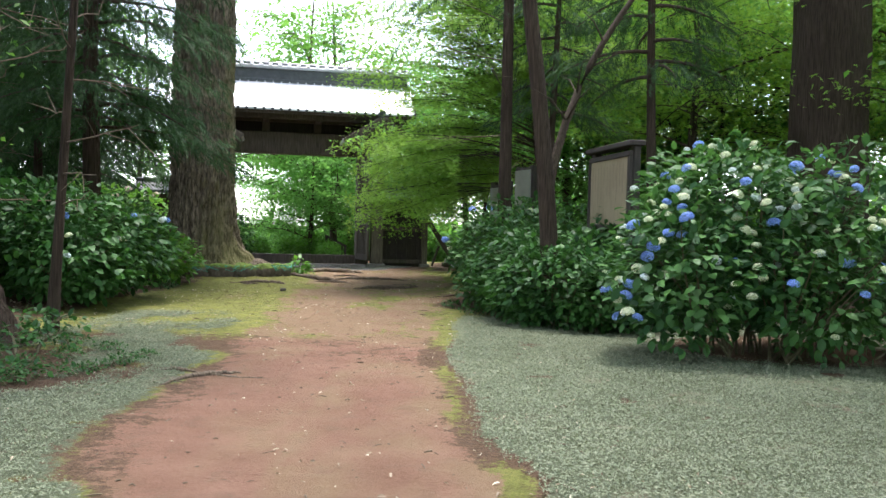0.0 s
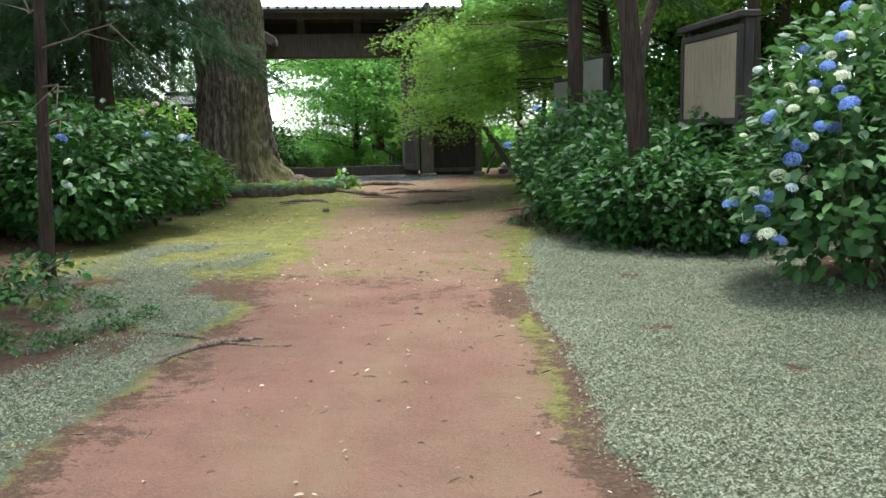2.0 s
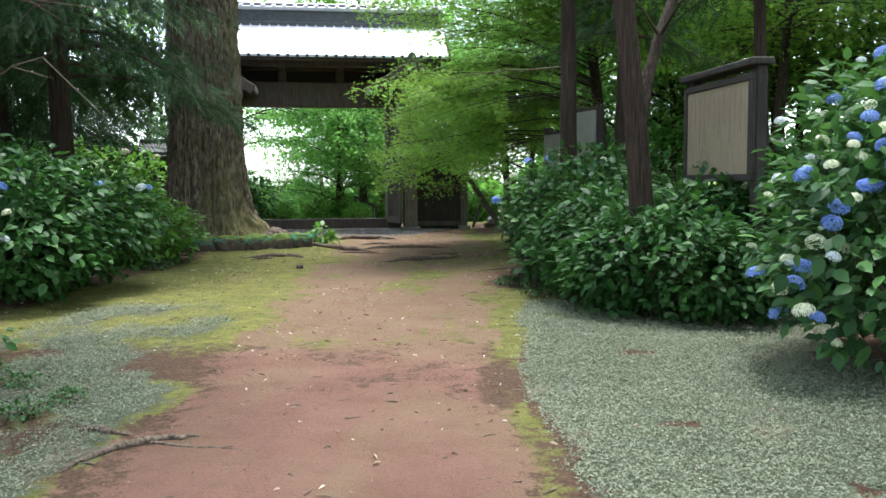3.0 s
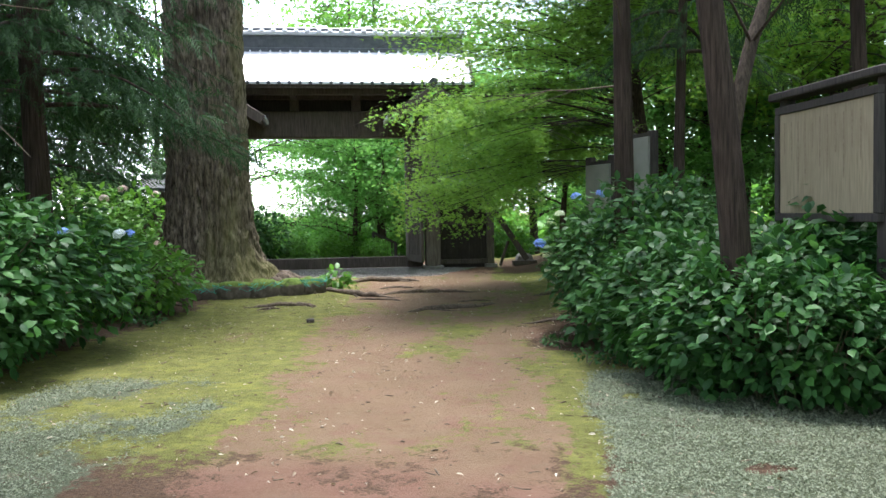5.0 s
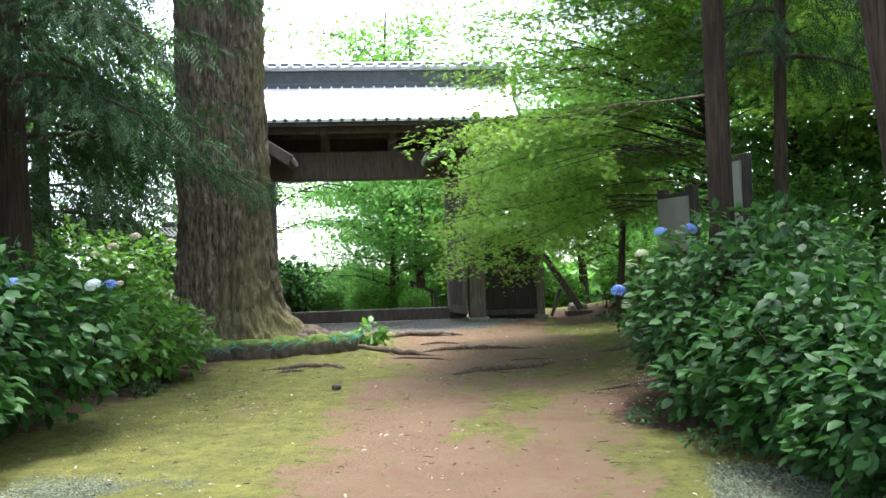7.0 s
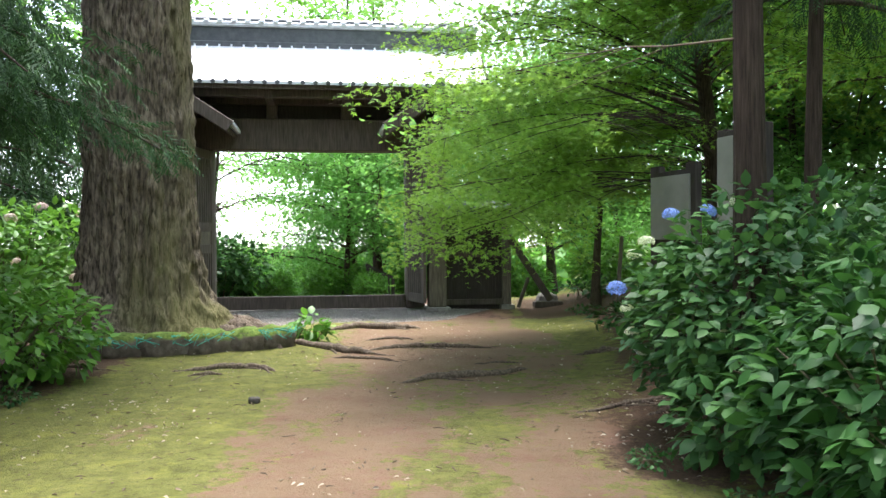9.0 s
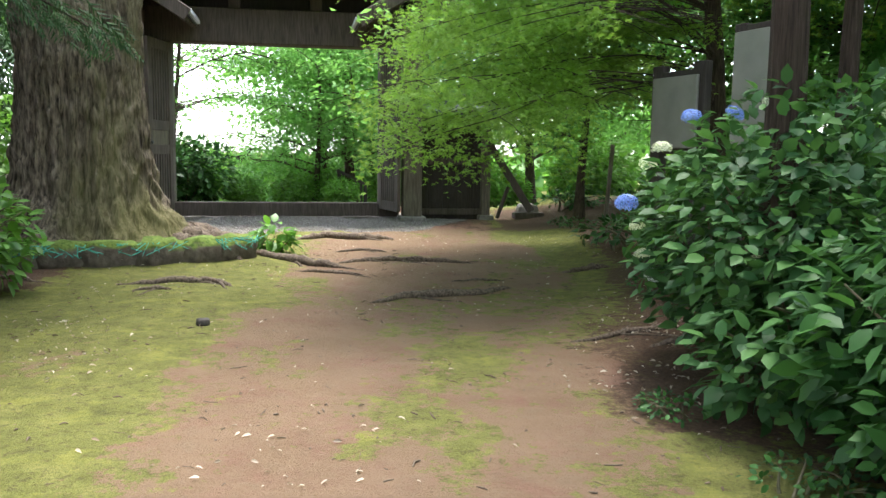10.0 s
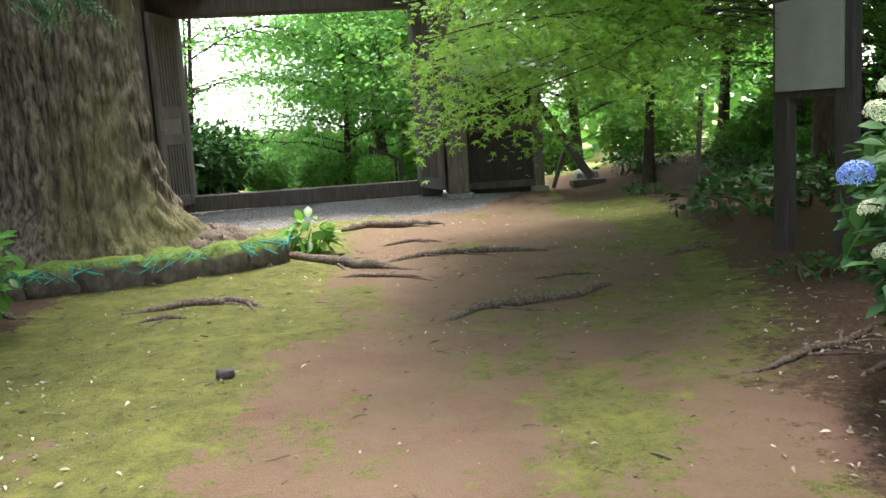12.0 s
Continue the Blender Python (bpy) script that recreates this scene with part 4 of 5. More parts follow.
# ---- the maple that hangs over the path before the gate ----
def build_maple():
    x, y = 2.45, 22.0
    r = np.random.default_rng(11)
    root = thing("maple_tree", pose(x, y, z_at(x, y)), "spreading fresh green maple with low layered sprays", "tree")
    tall = 8.6
    t = np.linspace(0, 1, 16)
    trunk = np.stack([-.9 * t * t + .06 * np.sin(t * 9), -1.0 * t * t, tall * t - .1], -1)
    v, f = tube(trunk, .15 * (1 - .75 * t) + .08 * np.exp(-t * 20), 12)
    child("trunk", mesh_of("trunk", v, f, M_BARK_DARK, True), root)
    ends = []
    for k in range(52):
        a = k / 52
        reach = r.uniform(2.3, 5.6)
        az = radians(218 + 130 * (r.random() - .5) + (40 if k % 4 == 0 else 0))
        z = 1.55 + 6.0 * a ** 1.05 + r.uniform(-.2, .2)
        ex, ey = math.cos(az) * reach, math.sin(az) * reach * .95
        ends.append((ex, ey, z + (2.2 if ex > -2.2 and ey < -1.2 and z < 3.0 else 0.0)))
    ends += [(-4.3, -3.1, 1.5), (-3.8, -4.4, 1.3), (-4.2, -5.7, 2.5), (-4.35, -4.6, 3.2), (-3.3, -3.8, 1.5), (-2.6, -3.2, 1.4), (-4.4, -2.6, 2.2), (-3.7, -5.2, 3.7), (-2.4, -4.4, 2.2), (-2.9, -4.2, 1.35),
             (-4.0, -3.5, 1.25), (-4.2, -4.5, 4.6), (-4.0, -3.5, 5.4), (-3.6, -5.0, 6.0), (-3.0, -4.0, 6.8), (-4.5, -3.8, 4.0), (-2.2, -5.0, 5.0), (-3.9, -4.9, 5.2), (-1.8, -4.2, 6.2)]
    ends += [(r.uniform(-4.7, -2.4), r.uniform(-5.2, -.8), r.uniform(4.2, 7.6)) for _ in range(13)]
    ends += [(r.uniform(-3.2, 1.8), r.uniform(-4.6, -.4), r.uniform(3.9, 8.8)) for _ in range(34)]
    ends += [(r.uniform(-4.4, -1.4), r.uniform(-3.4, .6), r.uniform(2.2, 4.6)) for _ in range(14)]
    ends += [(r.uniform(-1.9, 1.2), r.uniform(-2.8, -.9), r.uniform(3.4, 6.2)) for _ in range(16)]
    knots = []
    for k, e in enumerate(ends):
        e = np.array((max(e[0], -3.75 if e[2] < 3.4 else -4.15), e[1], e[2]))
        foot = np.array([np.interp(min(.97, (.9 + .70 * e[2]) / tall), t, trunk[:, c]) for c in range(3)])
        s = np.linspace(0, 1, 10)[:, None]
        over = (foot + e) / 2 + np.array((0, 0, .55))
        path = (1 - s) ** 2 * foot + 2 * s * (1 - s) * over + s * s * e + np.cumsum(r.normal(scale=.035, size=(10, 3)), 0) * s
        pieces = [tube(path, np.linspace(.026 if k % 6 == 0 else .013, .003, 10), 5)]
        for q in range(3, 10):
            d = path[q] - path[q - 1]
            side = unit(np.array((-d[1], d[0], 0)))
            for sgn in (-1, 1):
                ln = r.uniform(.35, .95)
                tip = path[q] + (side * sgn + unit(d) * .7) * ln + np.array((0, 0, -.22 * ln))
                pieces.append(tube(np.array([path[q], (path[q] + tip) / 2 + np.array((0, 0, .03)), tip]), [.005, .0035, .002], 4))
                knots += [path[q] + (tip - path[q]) * w for w in (.35, .6, .8, 1.0)] * (3 if e[2] < 2.7 else 1)
            knots.append(path[q])
        v, f = join(pieces)
        child("limb", mesh_of("limb", v, f, M_BARK_DARK, True), root)
    kn = np.array(knots)
    n = 128000
    off = r.normal(size=(n, 3)) * np.array((.17, .17, .06))
    off[:, 2] -= .55 * (off[:, 0] ** 2 + off[:, 1] ** 2)
    p = kn[r.integers(len(kn), size=n)] + off
    p = p[~((p[:, 0] > -2.1) & (p[:, 1] < -1.7) & (p[:, 2] < 3.2))]
    p = p[p[:, 0] > -4.35 - .12 * np.clip(p[:, 2] - 1.5, 0, 4) + r.normal(scale=.06, size=len(p))]
    n = len(p)
    way = unit(r.normal(size=(n, 3)) * np.array((1, 1, .25)) + np.array((-.3, -.3, -.45)))
    nrm = unit(np.array((0, -.15, 1.0)) + r.normal(scale=.38, size=(n, 3)))
    v, f = scatter(MAPLE, p, turned(way, nrm), .088 * r.uniform(.65, 1.3, n))
    child("crown", mesh_of("crown", v, f, M_MAPLE), root)
    return root


build_maple()

# ---- hydrangeas and shrubs beside the path ----
blobs = [(0, 0, 1.25, 1.15, 1.1, .95), (-.85, -.55, .85, .75, .8, .75), (1.35, .1, 1.2, 1.3, 1.1, 1.0), (-.35, .1, 1.5, .9, .9, .72), (.5, -.8, .8, 1.0, .6, .7), (2.3, -.3, 1.0, 1.0, 1.0, .95)]
big = bush("hydrangea_bush", "large leafy hydrangea covered in blue and cream flower heads", blobs, 10500, .125, M_HYDRANGEA, 41, 40, singles=220)
crown_heads(big, blobs, 30, ["blue"], 5, size=.062)
r_big = np.random.default_rng(14)
for k in range(16):
    q = k / 15
    add_head(big, "blue" if k % 3 else "cream", -1.55 + .75 * q + r_big.normal(scale=.07), -.95 + .25 * q + r_big.normal(scale=.12), .62 + 1.35 * q + r_big.normal(scale=.07), r_big.uniform(.045, .066), r_big)
crown_heads(big, blobs, 100, ["cream", "cream", "pale"], 6, size=.046)
place(big, 3.35, 10.15)

blobs = [(0, 0, .85, 1.05, 1.2, .85), (-.45, -.2, .8, .68, .85, .62), (.6, .6, .95, .95, 1.0, .8), (.3, -.9, .7, .9, .7, .65), (-.5, -.95, .36, .5, .5, .4)]
mid = bush("hydrangea_bush", "dark leafy hydrangea with a few blue and cream heads", blobs, 9000, .112, M_HYDRANGEA, 42, 26, singles=220)
r_mid = np.random.default_rng(9)
for hx, hy, hz, kind, s in ((-1.2, -.05, 1.02, "blue", .085), (-.75, .3, 1.55, "blue", .08), (-.45, .4, 1.58, "blue", .075), (-.95, .2, 1.35, "cream", .075), (-1.05, .1, 1.25, "cream", .07),
                        (-1.12, .0, .88, "cream", .06), (-1.10, -.1, .72, "cream", .065), (-1.05, -.15, .60, "pale", .06), (-.3, .2, 1.65, "cream", .06), (.2, -.3, 1.55, "cream", .06),
                        (-.6, -.6, .75, "cream", .06)):
    add_head(mid, kind, hx, hy, hz, s * .78, r_mid)
place(mid, 1.32, 15.45)

blobs = [(0, 0, .75, 1.1, .85, .75), (.7, -.3, .7, .8, .7, .7), (-.5, .2, .6, .7, .7, .6), (0, -.5, .4, .8, .5, .45)]
low = bush("hydrangea_bush", "dark leafy hydrangea bush without flowers", blobs, 4200, .14, M_SHRUB, 43, 22, singles=150)
place(low, 2.35, 12.85, 0, .88)
place(copy_thing(low, pose(0, 0, 0)), 1.25, 13.25, 2.0, .85)
place(copy_thing(low, pose(0, 0, 0)), 1.80, 11.92, 3.1, .72)
place(copy_thing(low, pose(0, 0, 0)), 3.6, 13.6, 4.0, 1.15)
blobs = [(0, 0, .85, 1.15, 1.1, .85), (-.9, .3, .9, 1.0, 1.0, .8), (.3, -.5, .6, .9, .7, .6), (.4, .9, .8, .9, .9, .7)]
# darker shrub leaf in place of hydrangea leaf: conifer shade put into the colour
left_bush = bush("hydrangea_bush", "leafy hydrangea with few pale heads, conifer shade put into its dark green leaves", blobs, 8200, .125, M_SHRUB, 44, 26, singles=200)
crown_heads(left_bush, blobs, 9, ["cream", "pale", "blue"], 12, (.6, -.6, .5), .06)
place(left_bush, -5.35, 13.15)
place(copy_thing(left_bush, pose(0, 0, 0)), -7.3, 14.7, 1.9, 1.1)
blobs = [(0, 0, .5, .62, .75, .52), (.2, .5, .45, .5, .5, .42), (-.5, -.2, .55, .6, .6, .5)]
small = bush("green_shrub", "small fresh green shrub beside the trunk", blobs, 2600, .11, M_SHRUB_LIGHT, 45, 14)
place(small, -5.42, 17.0, 0, 1.12)
blobs = [(0, 0, 1.1, 1.5, 1.3, 1.0), (1.2, .2, 1.0, 1.1, 1.0, .9), (-1.3, 0, 1.0, 1.2, 1.0, .95)]
pink = bush("hydrangea_bush", "bright green hydrangea with faded pink heads", blobs, 5000, .15, M_SHRUB_LIGHT, 46, 20)
crown_heads(pink, blobs, 22, ["pink", "pink", "cream"], 13, (.2, -.9, .4), .09)
place(pink, -8.7, 21.6)

# understorey: copies of one dark and one light shrub
blobs = [(0, 0, .75, 1.1, .85, .75), (.7, -.3, .7, .8, .7, .7), (-.5, .2, .6, .7, .7, .6)]
dark_shrub = bush("dark_shrub", "dark evergreen shrub in the woodland shade", blobs, 3200, .19, M_SHRUB, 47, 10, SIMPLE)
place(dark_shrub, -8.6, 12.0, .5, 1.2)
light_shrub = bush("light_shrub", "light green shrub at the wood's edge", blobs, 3200, .17, M_SHRUB_LIGHT, 48, 8, SIMPLE)
place(light_shrub, 3.9, 27.5, .5, .8)
for x, y, t, s in ((-10.5, 15.5, 1.5, 1.3), (-9.0, 17.5, 2.5, 1.2), (-12.5, 20, .2, 1.4), (8.5, 14.0, .7, 1.4), (12, 17, 1.3, 1.5), (6.6, 10.6, 5, 1.1), (9.5, 10.5, 1, 1.3), (-7.8, 8.5, 2, 1.1)):
    place(copy_thing(dark_shrub, pose(0, 0, 0)), x, y, t, s)
for x, y, t, s in ((3.1, 24.6, 1.0, .45), (4.3, 23.0, 2.0, .55), (3.7, 21.3, 3.0, .45), (2.9, 27.0, 1.3, .5), (5.5, 30.5, 1.5, 1.4), (8.5, 28, 2.5, 1.5), (-10.5, 27.5, .3, 1.3), (-5.2, 34.5, 1, .7), (-2.4, 34.0, 2, .8), (-8.6, 33.2, 3, 1.0), (-0.2, 34.8, 4, 1.0),
                   (-10.4, 34, .3, 1.3), (-7.0, 33.2, 2.0, .6), (-4.2, 32.6, 2.0, .55), (-5.9, 36.5, .4, 1.0), (2.5, 33.5, 1.2, 1.2), (-3.4, 39, 2.2, 1.3), (-6.9, 40, 3.1, 1.0), (-9.0, 44, 1.1, 1.4), (-6.8, 47, 2.7, 2.0), (-9.6, 49, .7, 2.2), (5.0, 15.6, 1, .9), (6.4, 19.0, 2, 1.0), (4.5, 17.6, 4, .8), (9.0, 20.5, 3, 1.2)):
    place(copy_thing(light_shrub, pose(0, 0, 0)), x, y, t, s * .95)

# ---- woodland trees: four builds, copied about ----
wood_a = broad_tree("woodland_tree", "slim woodland tree with layered green foliage", 9, .11, 2.4, 2.6, 7200, .145, M_WOODS, 51)
wood_b = broad_tree("woodland_tree", "tall woodland tree with dense green crown", 13, .17, 4.0, 3.4, 6200, .21, M_WOODS, 52)
green_maple = broad_tree("maple_tree", "green maple with drooping layers of small leaves", 8.5, .14, 1.8, 3.6, 17000, .15, M_MAPLE_DEEP, 53, flat=.22, limbs=14)
open_tree = broad_tree("thin_tree", "sparse thin-branched tree against the bright sky", 8, .09, 1.2, 2.6, 2600, .12, M_MAPLE_DEEP, 54, limbs=12)
fine_maple = broad_tree("maple_tree", "tall green maple with fine layered leaves", 9.5, .13, 3.0, 3.2, 15000, .14, M_MAPLE, 55, MAPLE, .2, 15)
place(fine_maple, 5.6, 20.4, 0, 1.0)
for x, y, t, s in ((6.6, 25.0, 2.0, 1.15), (9.6, 18.8, 4.0, 1.1), (10.4, 22.6, 1.1, .95)):
    place(copy_thing(fine_maple, pose(0, 0, 0)), x, y, t, s)
place(wood_a, 11.6, 25.4, 0)
place(wood_b, 6.5, 23.5, 0)
place(green_maple, -4.4, 36.2, 0, 1.15)
place(open_tree, -8.9, 33.8, 0, 1.05)
for x, y, t, s in ((9.9, 12.0, 2, 1.1), (10.6, 18.2, 3, 1.0), (5.0, 27.0, 4, 1.1), (12.5, 22.5, 5, 1.2), (7.5, 29, 1.4, 1.2), (14.5, 28, 2.4, 1.3),
                   (-8.0, 11.0, .2, .9), (-14, 22, 2.0, 1.2), (-10.5, 30.5, 3.0, 1.1), (3.2, 29.6, .8, 1.0), (1.2, 25.9, 2.1, .75)):
    place(copy_thing(wood_a, pose(0, 0, 0)), x, y, t, s)
for x, y, t, s in ((-7.3, 47, .4, 1.35), (-6.6, 50, 2.2, 1.45), (10, 30, 1, 1.1), (15, 22, 2, 1.2), (17, 15, 3, 1.2), (13, 34, 4, 1.2), (19, 29, 5, 1.3), (-18, 12, 1, 1.2), (-17, 26, 2, 1.2), (-15, 34, 3, 1.1), (8, 36, 0, 1.2), (-20, 19, 4, 1.3),
                   (21, 20, 1.5, 1.3), (-1.5, 56, 2, 1.1), (6, -6, 1, 1), (-6, -8, 2, 1), (12, 3, 4, 1.1), (0, -16, 5, 1.2), (15, 8, .5, 1.1)):
    place(copy_thing(wood_b, pose(0, 0, 0)), x, y, t, s)
for x, y, t, s in ((.8, 36.5, 1, 1.1), (-3.5, 44, 2, 1.3), (-5.1, 34.6, 4.2, .72), (-3.9, 39.6, 5.1, 1.15), (-6.4, 42.5, .9, .95), (3.6, 41, 3, 1.2), (4.5, 25, 2.5, .8), (8, 25.5, 4, 1.0), (3.6, 27.4, 1.2, 1.25), (6.4, 29.6, 2.8, 1.35), (13.5, 24, 1.7, 1.3)):
    place(copy_thing(green_maple, pose(0, 0, 0)), x, y, t, s)
for x, y, t, s in ((-10.6, 38, 1, 1.0), (-12.5, 41, 4, 1.2)):
    place(copy_thing(open_tree, pose(0, 0, 0)), x, y, t, s)


# tall trees out of view, clear of the walk, added only to shade it
shade_canopy = broad_tree("canopy_tree", "unseen tall tree added to shade the garden with its high spreading crown", 17, .28, 8.2, 5.6, 13000, .26, M_WOODS, 57, limbs=14)
place(shade_canopy, 8.2, 6.4)
for x, y, t, s in ((4.5, -4, 4, 1.0), (-4.5, -5, 5, 1.0)):
    place(copy_thing(shade_canopy, pose(0, 0, 0)), x, y, t, s)


def far_woods():
    """A ring of distant woodland as loose leaf clumps with an uneven top."""
    r = np.random.default_rng(61)
    n = 26000
    a = r.uniform(0, 2 * np.pi, n)
    d = r.uniform(62, 85, n)
    x, y = np.cos(a) * d, 18 + np.sin(a) * d
    top = 7 + 3.5 * np.array([noise.noise(Vector((math.cos(q) * 9, math.sin(q) * 9, 0))) for q in a])
    gap = (y > 45) & (x > -45) & (x < 5)
    top = np.where(gap, top * .42, top)
    z = rise(x, y) + top * r.random(n) ** .7
    p = np.stack([x, y, z], -1)
    way = unit(r.normal(size=(n, 3)))
    v, f = scatter(SIMPLE, p, turned(way, unit(r.normal(size=(n, 3)) + np.array((0, 0, 1.0)))), r.uniform(1.2, 2.6, n))
    tagged(new("far_woods", mesh_of("far_woods", v, f, M_WOODS)), "distant belt of green woodland", "woods", kind="stuff")


far_woods()


# ---- notice boards ----
def notice_board(name, label, a, b, z0, z1, top, panel, framed=False, post_w=.16, writing=False, panel_label=""):
    """A board between two posts that stand at a and b."""
    a, b = np.array(a, float), np.array(b, float)
    d = unit(b - a)
    ln = float(np.linalg.norm(b - a))
    zb = min(z_at(*a), z_at(*b))
    root = thing(name, Matrix.LocRotScale((a[0], a[1], zb), Euler((0, 0, math.atan2(d[1], d[0]))), None), label, "notice board")
    for x in (0, ln):
        part("post", box(x - post_w / 2, x + post_w / 2, .012, .11, -.10, top - zb), M_POST, root, "", .01)
    part("panel", box(.02 if framed else -.02, ln - .02 if framed else ln + .02, -.025, .008, z0 - zb, z1 - zb), panel, root, panel_label, .004)
    for z in (z0 - zb - .06, z1 - zb - .02):
        part("rail", box(post_w / 2, ln - post_w / 2, .02, .09, z, z + .08), M_POST, root, "", .006)
    if framed:
        for z in (z0 - zb - .07, z1 - zb):
            part("frame_rail", box(-.04, ln + .04, -.045, .01, z, z + .07), M_POST, root, "", .006)
        for x in (-.045, ln - .025):
            part("frame_stile", box(x, x + .07, -.045, .01, z0 - zb, z1 - zb), M_POST, root, "", .006)
        part("cap", beam((-.12, .04, top - zb + .03), (ln + .12, .04, top - zb + .03), .22, .07), M_POST, root, "dark timber cap", .01)
    if writing:
        r = np.random.default_rng(3)
        for k in range(11):
            x = .10 + k * (ln - .2) / 11
            h = r.uniform(.35, .85) * (z1 - z0 - .16)
            part("writing_line", box(x, x + .018, -.0275, -.0258, z1 - zb - .08 - h, z1 - zb - .08), M_INK, root, "faded column of writing")
    return root


notice_board("notice_board", "plain pale notice board on two dark posts", (1.09, 19.30), (1.36, 18.70), 1.40, 2.11, 2.24, M_PANEL, post_w=.17, panel_label="blank pale panel")
notice_board("tall_notice_board", "tall pale notice board between dark posts behind a trunk", (1.50, 17.95), (1.72, 17.42), 1.15, 2.40, 2.48, M_PANEL, post_w=.14, panel_label="weathered pale panel")
notice_board("sign_board", "framed wooden sign board with faded writing", (2.27, 13.72), (2.53, 12.28), 1.36, 2.26, 2.40, M_PLATE, framed=True, post_w=.13, writing=True, panel_label="tan plate with faded writing")

# dark evergreen shrubs just beyond the threshold
for x, y, t, s in ((-8.35, 31.2, 1.0, 1.1), (-9.6, 32.4, 2.0, 1.3)):
    place(copy_thing(dark_shrub, pose(0, 0, 0)), x, y, t, s)


# ---- roots, stones and small things on the ground ----
def root_run(points, thick, seed, name="tree_root", label="exposed weathered tree root across the path", forks=2):
    r = np.random.default_rng(seed)
    pts = np.array(points, float)
    t = np.linspace(0, 1, len(pts))
    s = np.linspace(0, 1, 26)
    xy = np.stack([np.interp(s, t, pts[:, c]) for c in range(2)], -1) + np.cumsum(r.normal(scale=.010, size=(26, 2)), 0)
    hump = np.sin(np.pi * s) ** .6

    def run(xy, hump, thick):
        z = np.array([z_at(*p) for p in xy])
        thick *= .82
        path = np.column_stack([xy, z + thick * (hump * 1.0 - .5) + r.normal(scale=thick * .12, size=len(xy))])
        return tube(path, thick * (.35 + .65 * hump) * (1 + r.normal(scale=.12, size=len(xy))), 8)

    cx, cy = xy.mean(0)
    pieces = [run(xy, hump, thick)]
    for k in range(forks):
        i = int(r.integers(6, 20))
        d = xy[i + 1] - xy[i]
        side = np.array((-d[1], d[0])) * (1 if k % 2 else -1)
        q = np.linspace(0, 1, 10)[:, None]
        fork = xy[i] + (unit(d) + unit(side) * .8) * r.uniform(.2, .5) * q + r.normal(scale=.012, size=(10, 2)) * q
        pieces.append(run(fork, np.linspace(.9, .1, 10), thick * .5))
    v, f = join(pieces)
    ob = new(name, mesh_of(name, v - np.array((cx, cy, 0)), f, M_ROOT, True))
    ob.location = (cx, cy, 0)
    return tagged(ob, label, "root")


root_run([(-1.70, 17.66), (-1.45, 18.0), (-1.15, 18.12), (-.70, 18.3), (-.35, 18.72)], .055, 1)
root_run([(-3.60, 20.50), (-3.0, 20.3), (-2.55, 20.05), (-2.25, 19.95)], .075, 2, forks=4)
root_run([(-2.45, 20.25), (-1.9, 20.55), (-1.3, 20.45), (-.75, 20.35)], .05, 3, forks=3)
root_run([(-3.45, 22.7), (-2.9, 22.95), (-2.4, 22.85), (-1.9, 23.3)], .085, 4)
root_run([(-2.75, 19.60), (-2.3, 19.55), (-1.80, 19.38)], .03, 5)
root_run([(-4.25, 18.3), (-3.75, 18.42), (-3.35, 18.5), (-3.1, 18.25)], .05, 6, forks=3)
root_run([(-3.95, 18.0), (-3.65, 18.1), (-3.45, 18.05)], .03, 7, forks=1)
root_run([(-5.6, 18.1), (-5.1, 18.2), (-4.8, 18.15)], .035, 8, forks=1)
root_run([(-.10, 16.2), (.3, 16.38), (.62, 16.52), (1.0, 16.9)], .030, 9, forks=7, label="exposed root running out from under the bush")
root_run([(.45, 16.1), (.75, 16.3), (1.0, 16.5)], .035, 10, forks=2, label="thin exposed root under the bush")
root_run([(-2.6, 21.3), (-2.2, 21.5), (-1.9, 21.4)], .03, 12, forks=1)
root_run([(.2, 19.9), (.5, 20.1), (.75, 20.05)], .05, 13, forks=0)
root_run([(-1.0, 19.0), (-.7, 19.15), (-.45, 19.1)], .02, 14, forks=0)
root_run([(-2.05, 7.55), (-1.9, 7.85), (-1.72, 8.05), (-1.56, 8.12)], .026, 15, "fallen_branch", "crooked dry root lying across the red earth", 1)
root_run([(-2.35, 8.25), (-2.1, 8.2), (-1.95, 8.12)], .022, 16, "fallen_branch", "short dry stick on the path", 0)
for k, deg in enumerate((-6, 0, 6, 13, 21, 30, 40, 52)):
    a = radians(deg)
    x0, y0 = -5.34 + math.cos(a) * .92, 20.12 + math.sin(a) * .92
    bend, reach = (.25, -.2, .15)[k % 3], (.85, 1.05, .7, .95)[k % 4]
    root_run([(x0, y0), (x0 + math.cos(a) * reach * .45, y0 + math.sin(a) * reach * .45 + .05), (x0 + math.cos(a + bend) * reach, y0 + math.sin(a + bend) * reach)], (.15, .12, .17)[k % 3], 40 + k,
             label="knobbly surface root of the great tree")


